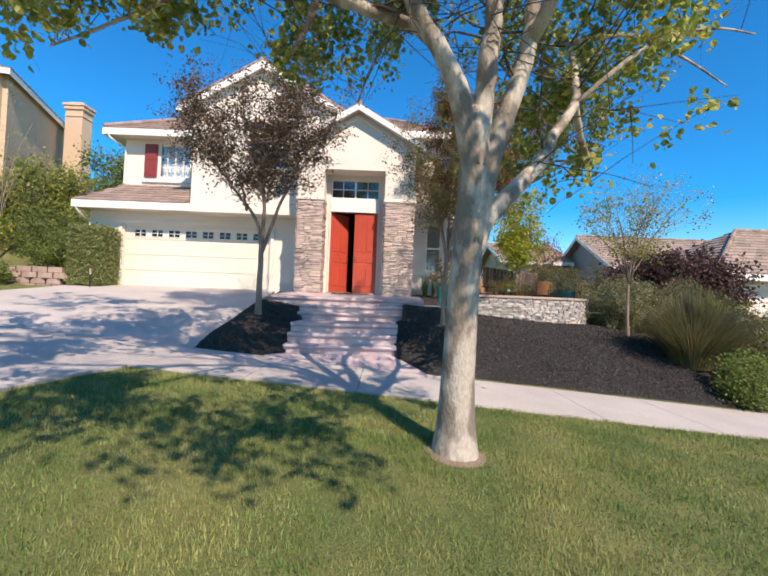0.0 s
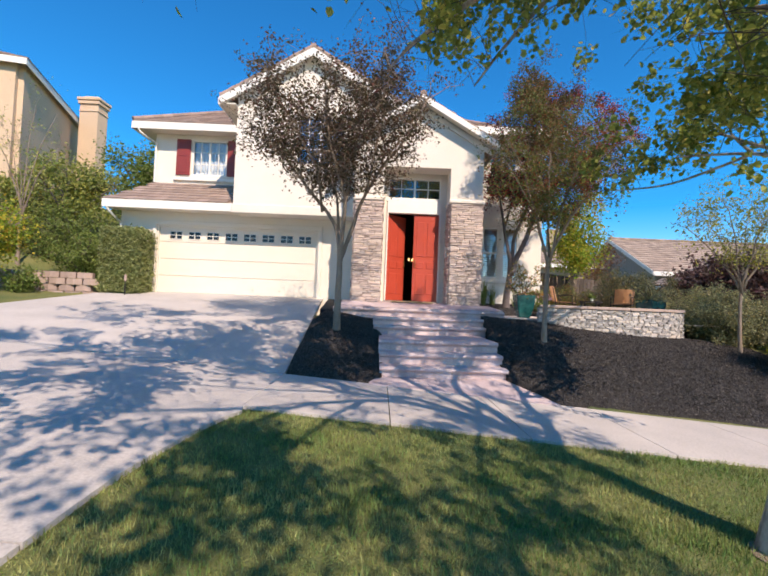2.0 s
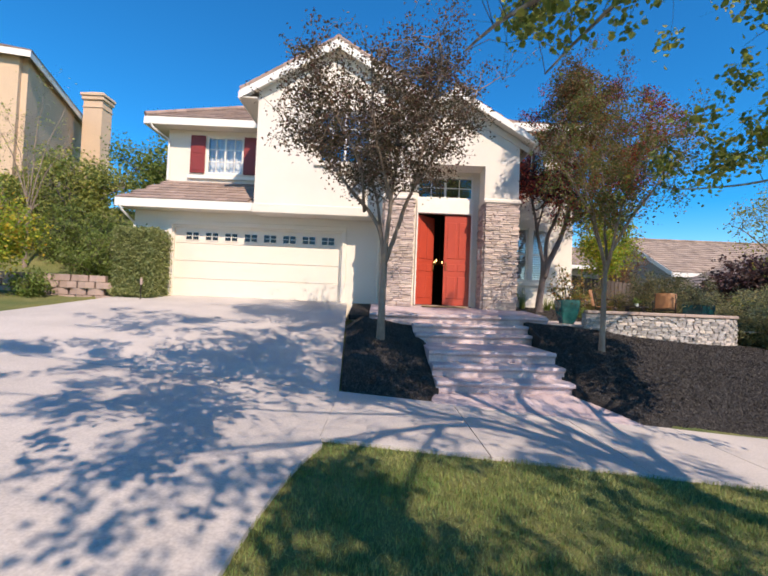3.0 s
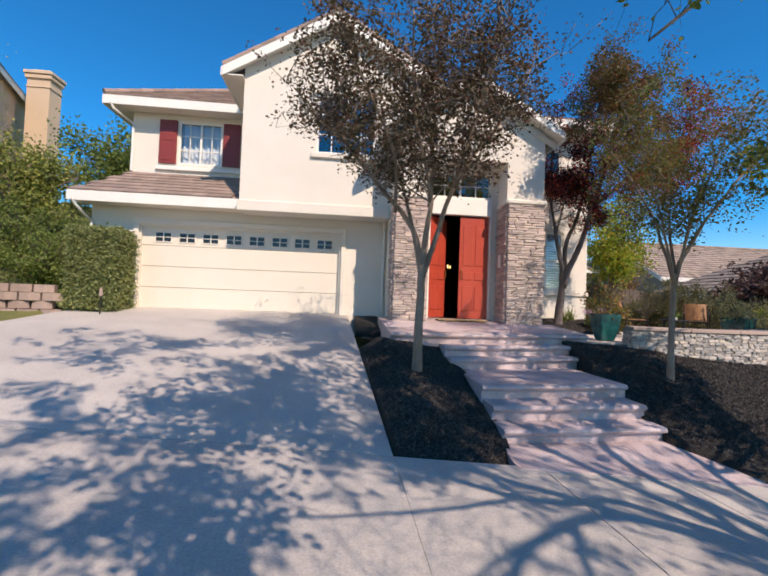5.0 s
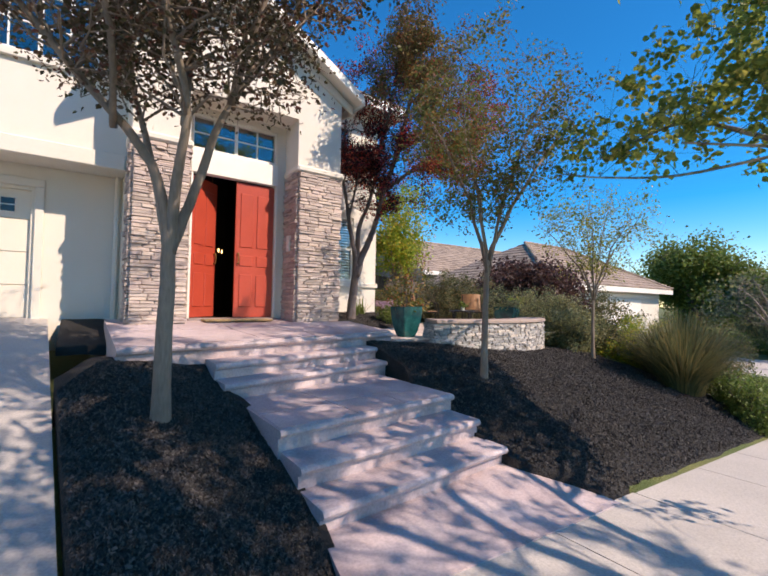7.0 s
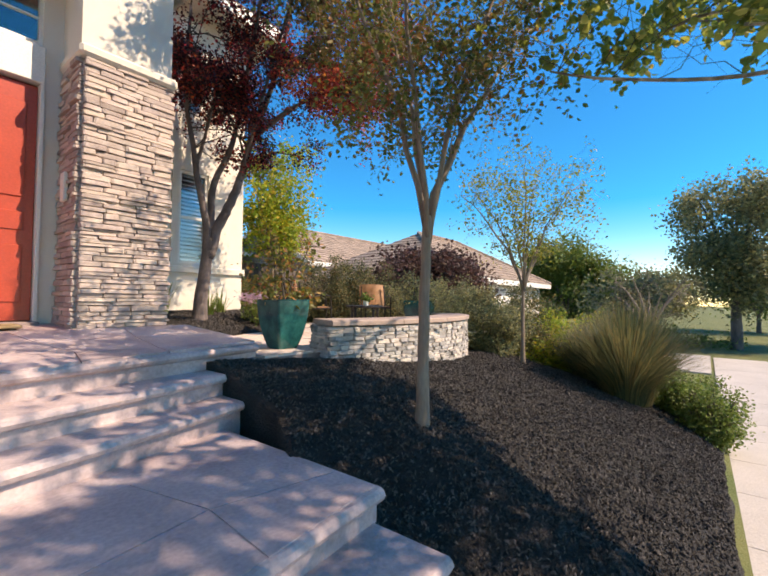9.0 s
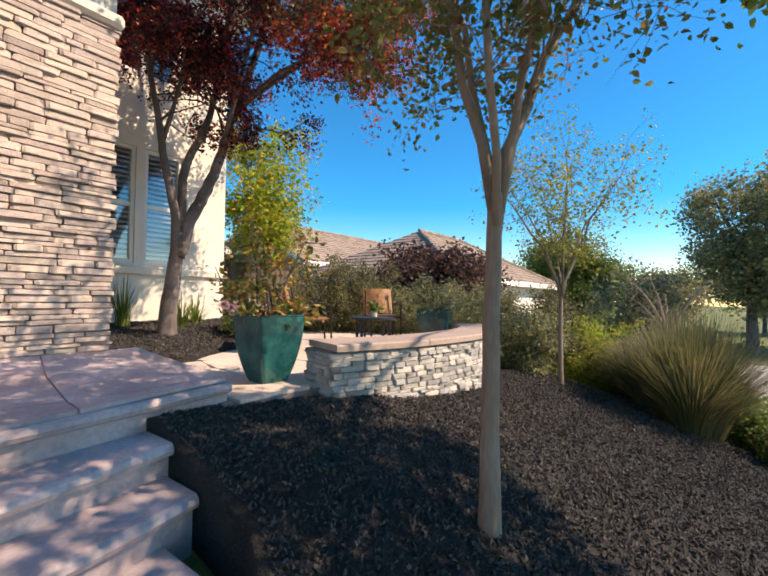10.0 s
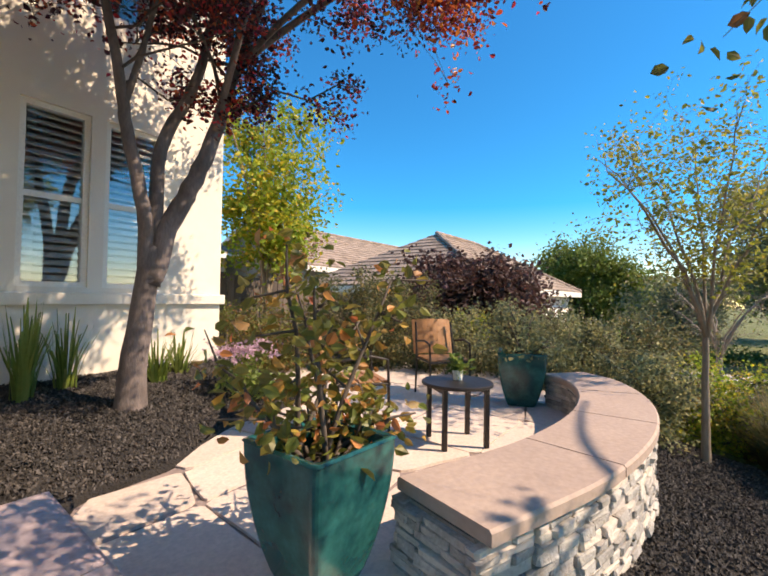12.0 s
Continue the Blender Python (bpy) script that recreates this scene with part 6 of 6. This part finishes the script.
eA = A + outAB * 0.5 + outAC * 0.5
eB, eC = B2 + outAB * 0.5, C + outAC * 0.5
eA.z = eB.z = eC.z = 11.0
roof_slab([tuple(eA), tuple(eB), tuple(eB - outAB * 6 + Vector((0, 0, 2.6))), tuple(eA - outAB * 5 - outAC * 5 + Vector((0, 0, 2.3)))], 0.12, left_house, ROOF)
roof_slab([tuple(eC), tuple(eA), tuple(eA - outAB * 5 - outAC * 5 + Vector((0, 0, 2.3))), tuple(eC - outAC * 5 + Vector((0, 0, 2.3)))], 0.12, left_house, ROOF)
fascia(eB, eA, left_house, 0.25)
fascia(eC, eA, left_house, 0.25)
chim = part("chimney", Shape().box(-18.72, -17.72, 23.6, 24.4, 3.0, 11.75).box(-18.76, -17.68, 23.56, 24.44, 11.35, 11.42, 0.015).box(-18.80, -17.64, 23.52, 24.48, 11.75, 11.95, 0.03).box(-18.85, -17.59, 23.47, 24.53, 11.953, 12.12, 0.03).box(-18.62, -17.82, 23.7, 24.3, 12.12, 12.26, 0.03), BEIGE, left_house)
lw = A + dirAB * 1.0 + outAB * 0.02
part("window", Shape().prism([tuple(lw + Vector((0, 0, 3.9))), tuple(lw + dirAB * 1.1 + Vector((0, 0, 3.9))), tuple(lw + dirAB * 1.1 + Vector((0, 0, 5.6))), tuple(lw + Vector((0, 0, 5.6)))], tuple(outAB * 0.06)), TRIM, left_house)
part("pane", Shape().prism([tuple(lw + dirAB * 0.07 + Vector((0, 0, 3.98)) + outAB * 0.055), tuple(lw + dirAB * 1.03 + Vector((0, 0, 3.98)) + outAB * 0.055), tuple(lw + dirAB * 1.03 + Vector((0, 0, 5.52)) + outAB * 0.055), tuple(lw + dirAB * 0.07 + Vector((0, 0, 5.52)) + outAB * 0.055)], tuple(outAB * 0.012)), bpy.data.materials["dark garage glass"], left_house)

def gable_house(name, x0, x1, y0, y1, z0, eave, ridge, wallmat, label, hip=False, roofmat=None):
    """A single-storey house with its ridge along x."""
    ob = thing(name, ((x0 + x1) / 2, (y0 + y1) / 2, z0), label, "house")
    ym, o = (y0 + y1) / 2, 0.5
    part("front_wall", Shape().box(x0, x1, y0, y0 + 0.2, z0 - 0.5, eave), wallmat, ob)
    part("back_wall", Shape().box(x0, x1, y1 - 0.2, y1, z0 - 0.5, eave), wallmat, ob)
    for x in (x0, x1 - 0.2):
        s = Shape().box(x, x + 0.2, y0 + 0.2, y1 - 0.2, z0 - 0.5, eave)
        if not hip:
            s.prism([(x, y0, eave), (x, y1, eave), (x, ym, ridge - 0.12)], (0.2, 0, 0))
        part("side_wall", s, wallmat, ob)
    rm = roofmat or TANROOF
    in_x = (ym - y0 + o) if hip else 0.0
    rise = (ridge - eave) * o / (ym - y0)
    e = eave - rise * 0 + 0.0
    roof_slab([(x0 - o, y0 - o, e), (x1 + o, y0 - o, e), (x1 + o - in_x, ym, ridge), (x0 - o + in_x, ym, ridge)], 0.1, ob, rm)
    roof_slab([(x1 + o, y1 + o, e), (x0 - o, y1 + o, e), (x0 - o + in_x, ym, ridge), (x1 + o - in_x, ym, ridge)], 0.1, ob, rm)
    if hip:
        roof_slab([(x0 - o, y1 + o, e), (x0 - o, y0 - o, e), (x0 - o + in_x, ym, ridge), (x0 - o + in_x, ym, ridge)], 0.1, ob, rm)
        roof_slab([(x1 + o, y0 - o, e), (x1 + o, y1 + o, e), (x1 + o - in_x, ym, ridge), (x1 + o - in_x, ym, ridge)], 0.1, ob, rm)
        for xa, xb in ((x0 - o, x0 - o + in_x), (x1 + o, x1 + o - in_x)):
            ridge_tiles((xa, y0 - o, e + 0.05), (xb, ym, ridge + 0.05), ob, rm)
    ridge_tiles((x0 - o + in_x, ym, ridge + 0.05), (x1 + o - in_x, ym, ridge + 0.05), ob, rm)
    fascia((x0 - o, y0 - o, e), (x1 + o, y0 - o, e), ob, 0.24)
    if not hip:
        for yy, sg in ((y0 - o, 1), (y1 + o, -1)):
            part("barge_board", Shape().prism([(x0 - o, yy, e), (x0 - o, ym, ridge), (x0 - o, ym, ridge - 0.24), (x0 - o, yy, e - 0.24)], (-0.04, 0, 0)), TRIM, ob)
    else:
        fascia((x0 - o, y1 + o, e), (x0 - o, y0 - o, e), ob, 0.24)
    return ob

gable_house("neighbour_house", 13.4, 27, 24, 32, 0.9, 3.9, 6.3, GREYWALL, "single-storey grey stucco house with buff tile roof")
h2 = gable_house("neighbour_house", 12.3, 23.4, 15.2, 22.4, 0.6, 2.95, 5.25, material("pale stucco", (0.74, 0.70, 0.62), (0.68, 0.63, 0.55), 0.9, 1.2, 120, 0.4, 0.3), "single-storey pale stucco house with hipped tile roof and garage", True)
part("garage_door", Shape().box(16.0, 21.0, 15.14, 15.2, 0.3, 2.35, 0.02), TRIM, h2, "white garage door")
part("band", Shape().box(12.3, 23.4, 15.16, 15.2, 2.45, 2.62, 0.01), TRIM, h2)
h3 = gable_house("neighbour_house", 8.5, 12.5, 29, 36, 1.0, 4.6, 6.2, BEIGE, "tan house with chimney far behind the fence")
part("chimney", Shape().box(10.2, 10.9, 31, 31.6, 4.6, 7.3).box(10.12, 10.98, 30.92, 31.68, 7.2, 7.35, 0.02), BEIGE, h3)

tagged(part("neighbour_drive", Shape().sheet(spread(16.5, 22.5, 7), spread(7.3, 15.1, 9), lambda x, y: (x, y, ground(x, y) + 0.05), 0.1), CONCRETE, fix=False), "pale concrete drive of the neighbouring garage", "driveway", kind="structure")
bush("clipped_hedge", (27, 11.5, -0.6), (1.2, 6.0, 0.75), 9000, 0.14, LEAF_GREEN, "long dark hedge beyond the verge", 139, stems=60, reach=0.15, category="hedge")

# small garden light by the hedge
lamp = thing("garden_light", (-9.05, 12.75, 1.5), "small pale path light before the hedge", "garden light")
part("stake", Shape().tube([(-9.05, 12.75, 1.4), (-9.05, 12.75, 1.95)], [0.015, 0.015], 8), METAL, lamp)
part("head", Shape().tube([(-9.05, 12.75, 1.93), (-9.05, 12.75, 1.97), (-9.05, 12.75, 2.08), (-9.05, 12.75, 2.12)], [0.02, 0.035, 0.03, 0.012], 12), BLOCK, lamp)

# hall lamp seen through the open door
chandelier = thing("chandelier", (-0.6, 16.5, 3.2), "small lit brass chandelier in the dark hall", "chandelier")
part("stem", Shape().tube([(-0.62, 16.5, 7.2), (-0.62, 16.5, 3.15)], [0.012, 0.012], 6), BRASS, chandelier)
for k in range(6):
    a = k * math.pi / 3
    p = Vector((-0.62 + 0.28 * math.cos(a), 16.5 + 0.28 * math.sin(a), 3.2))
    arm = part("arm", Shape().tube([(-0.62, 16.5, 3.2), ((-0.62 + p.x) / 2, (16.5 + p.y) / 2, 3.1), tuple(p)], [0.01] * 3, 6), BRASS, chandelier)
    part("bulb", Shape().tube([p, p + Vector((0, 0, 0.05)), p + Vector((0, 0, 0.1))], [0.01, 0.014, 0.004], 8), BULB, arm)

# ---- ground cover ----
def mound_at(u, a):
    rr = (0.16 + 0.08 * u) * (1 + 0.18 * noise.noise(Vector((math.cos(a) * 2, math.sin(a) * 2, 1)))) if u > 0 else 0.12
    x, y = 0.66 + rr * u * math.cos(a) * 1.1, 3.6 + rr * u * math.sin(a) - 0.05
    return (x, y, front(x, y) + 0.07 * (1 - u) ** 1.3 + 0.012 * noise.noise(Vector((x * 12, y * 12, 4))) * (1 - u) + 0.004)
tagged(part("bare_soil", Shape().sheet([0.0, 0.25, 0.5, 0.75, 1.0], spread(0, 2 * math.pi, 25), mound_at), material("dry pinkish soil", (0.27, 0.20, 0.15), (0.18, 0.135, 0.10), 0.95, 9, 60, 0.7, 0.8), smooth=True, fix=False),
       "ring of bare dry soil round the sycamore trunk", "soil", kind="structure")

r = np.random.default_rng(77)
def tuft_shape(x, y, z, h, w, lean):
    n = len(x)
    a, b = r.uniform(0, 2 * np.pi, n), r.uniform(0, 2 * np.pi, n)
    p = np.stack([x, y, z], 1)
    side = np.stack([np.cos(a), np.sin(a), np.zeros(n)], 1) * w[:, None]
    tip = p + np.stack([np.cos(b) * lean, np.sin(b) * lean, h], 1)
    s = Shape()
    s.v = np.stack([p - side, p + side, tip], 1).reshape(-1, 3).tolist()
    s.f = np.arange(n * 3).reshape(-1, 3).tolist()
    return s
N = 380000
x, y = r.uniform(-3.75, 6.5, N), r.uniform(-1.6, WALK_NEAR + 0.03, N)
d = np.maximum(WALK_NEAR - y, 0)
edge = -3.16 - 0.27 * (1 - np.exp(-d / 0.7)) - 0.02 * d
keep = (x > edge - 0.02) & (np.hypot(x - 0.66, y - 3.58) > 0.15 + 0.13 * r.uniform(0, 1, N))
x, y = x[keep], y[keep]
z = 0.075 * (np.clip(y, -8, 3.6) - np.clip(x, -9, 9.5)) - 0.005
field = np.sin(x * 3.1 + 1.7 * np.sin(y * 2.3)) * np.sin(y * 3.7 + 1.3 * np.sin(x * 2.9)) + 0.6 * np.sin(x * 11 + 2 * np.sin(y * 7)) * np.sin(y * 9.5 + x * 3)
h = r.uniform(0.014, 0.052, len(x)) * (1 + 0.3 * field)
tagged(part("grass", tuft_shape(x, y, z, h, r.uniform(0.0022, 0.005, len(x)), r.uniform(0.0, 0.03, len(x))), BLADE, fix=False), "mown green and straw-coloured lawn grass", "grass", kind="stuff")

def chip_shape(n, pick, lift):
    v, f = [], []
    for i in range(n):
        x, y, z = pick()
        a, l, w = r.uniform(0, 2 * math.pi), r.uniform(0.005, 0.017), r.uniform(0.0025, 0.006)
        dx, dy = math.cos(a) * l, math.sin(a) * l
        sx, sy = -math.sin(a) * w, math.cos(a) * w
        t1, t2 = r.uniform(-0.012, 0.014), r.uniform(-0.006, 0.01)
        k = len(v)
        z += lift + r.uniform(0, 0.01)
        v += [(x - dx - sx, y - dy - sy, z - t1 - t2), (x + dx - sx, y + dy - sy, z + t1 - t2), (x + dx + sx, y + dy + sy, z + t1 + t2), (x - dx + sx, y - dy + sy, z - t1 + t2), (x, y, z + 0.012)]
        f += [(k, k + 1, k + 4), (k + 1, k + 2, k + 4), (k + 2, k + 3, k + 4), (k + 3, k, k + 4)]
    s = Shape()
    s.v, s.f = v, f
    return s
def pick_right():
    y = r.uniform(7.25, 11.2)
    return mulch_at(r.uniform(step_side(y, 1), 7.3 - 0.3 * (y - 7.2)), y)
def pick_left():
    y = r.uniform(7.25, 10.4)
    return mulch_at(r.uniform(drive_right(y) + 0.05, step_side(y, -1)), y)
def pick_back():
    x = r.uniform(0.8, 3.58)
    y = r.uniform(bed_front(x) + 0.02, 14.9)
    return (x, y, plum_bed_z(x, y))
for pick, n, lab in ((pick_right, 62000, "loose dark bark chips on the sloping bed"), (pick_left, 24000, "loose dark bark chips beside the steps"), (pick_back, 18000, "loose dark bark chips below the plum tree")):
    tagged(part("bark_chips", chip_shape(n, pick, 0.0), CHIP, fix=False), lab, "bark mulch", kind="stuff")

# flagstone joints on the landing and porch: single stones laid on the slabs
def pave(parent, x0, x1, y0, y1, nx, ny, height, seed, edge, lift=0.005):
    rn = random.Random(seed)
    pt = {(i, j): (x0 + (x1 - x0) * i / nx + (rn.uniform(-0.12, 0.12) if 0 < i < nx else 0), y0 + (y1 - y0) * j / ny + (rn.uniform(-0.10, 0.10) if 0 < j < ny else 0)) for i in range(nx + 1) for j in range(ny + 1)}
    for i in range(nx):
        for j in range(ny):
            q = [pt[i, j], pt[i + 1, j], pt[i + 1, j + 1], pt[i, j + 1]]
            q = [(a, max(b, edge(a))) for a, b in q]
            c = Vector((sum(a for a, b in q) / 4, sum(b for a, b in q) / 4))
            low, top = [], []
            for k in range(4):
                for t in (0.0, 0.5):
                    p = Vector(q[k]).lerp(Vector(q[(k + 1) % 4]), t)
                    p = c + (p - c) * (1 - 0.006 / max((p - c).length, 0.05))
                    low.append((p.x, p.y, height(p.y) - 0.01))
                    top.append((p.x, p.y, height(p.y) + lift))
            n = len(low)
            part("flagstone", Shape().add(low + top, [tuple(range(n, 2 * n))] + [(a, (a + 1) % n, n + (a + 1) % n, n + a) for a in range(n)]), FLAG, parent)

pave(steps, -1.88, 0.30, 8.60, 9.85, 3, 2, lambda y: 0.97, 1, lambda x: skew(x, -1.9, 8.62, 0.32, 8.84))
pave(steps, -2.93, 1.06, 10.38, 12.42, 5, 3, lambda y: 1.505 + 0.17 * clamp((y - 10.7) / 2.5, 0, 1), 2, lambda x: skew(x, -2.95, 10.40, 1.08, 11.02), 0.012)

# door bell plate on the entry column
part("bell_plate", Shape().box(-0.14, -0.10, 12.66, 12.78, 2.95, 3.25, 0.006), TRIM, house)
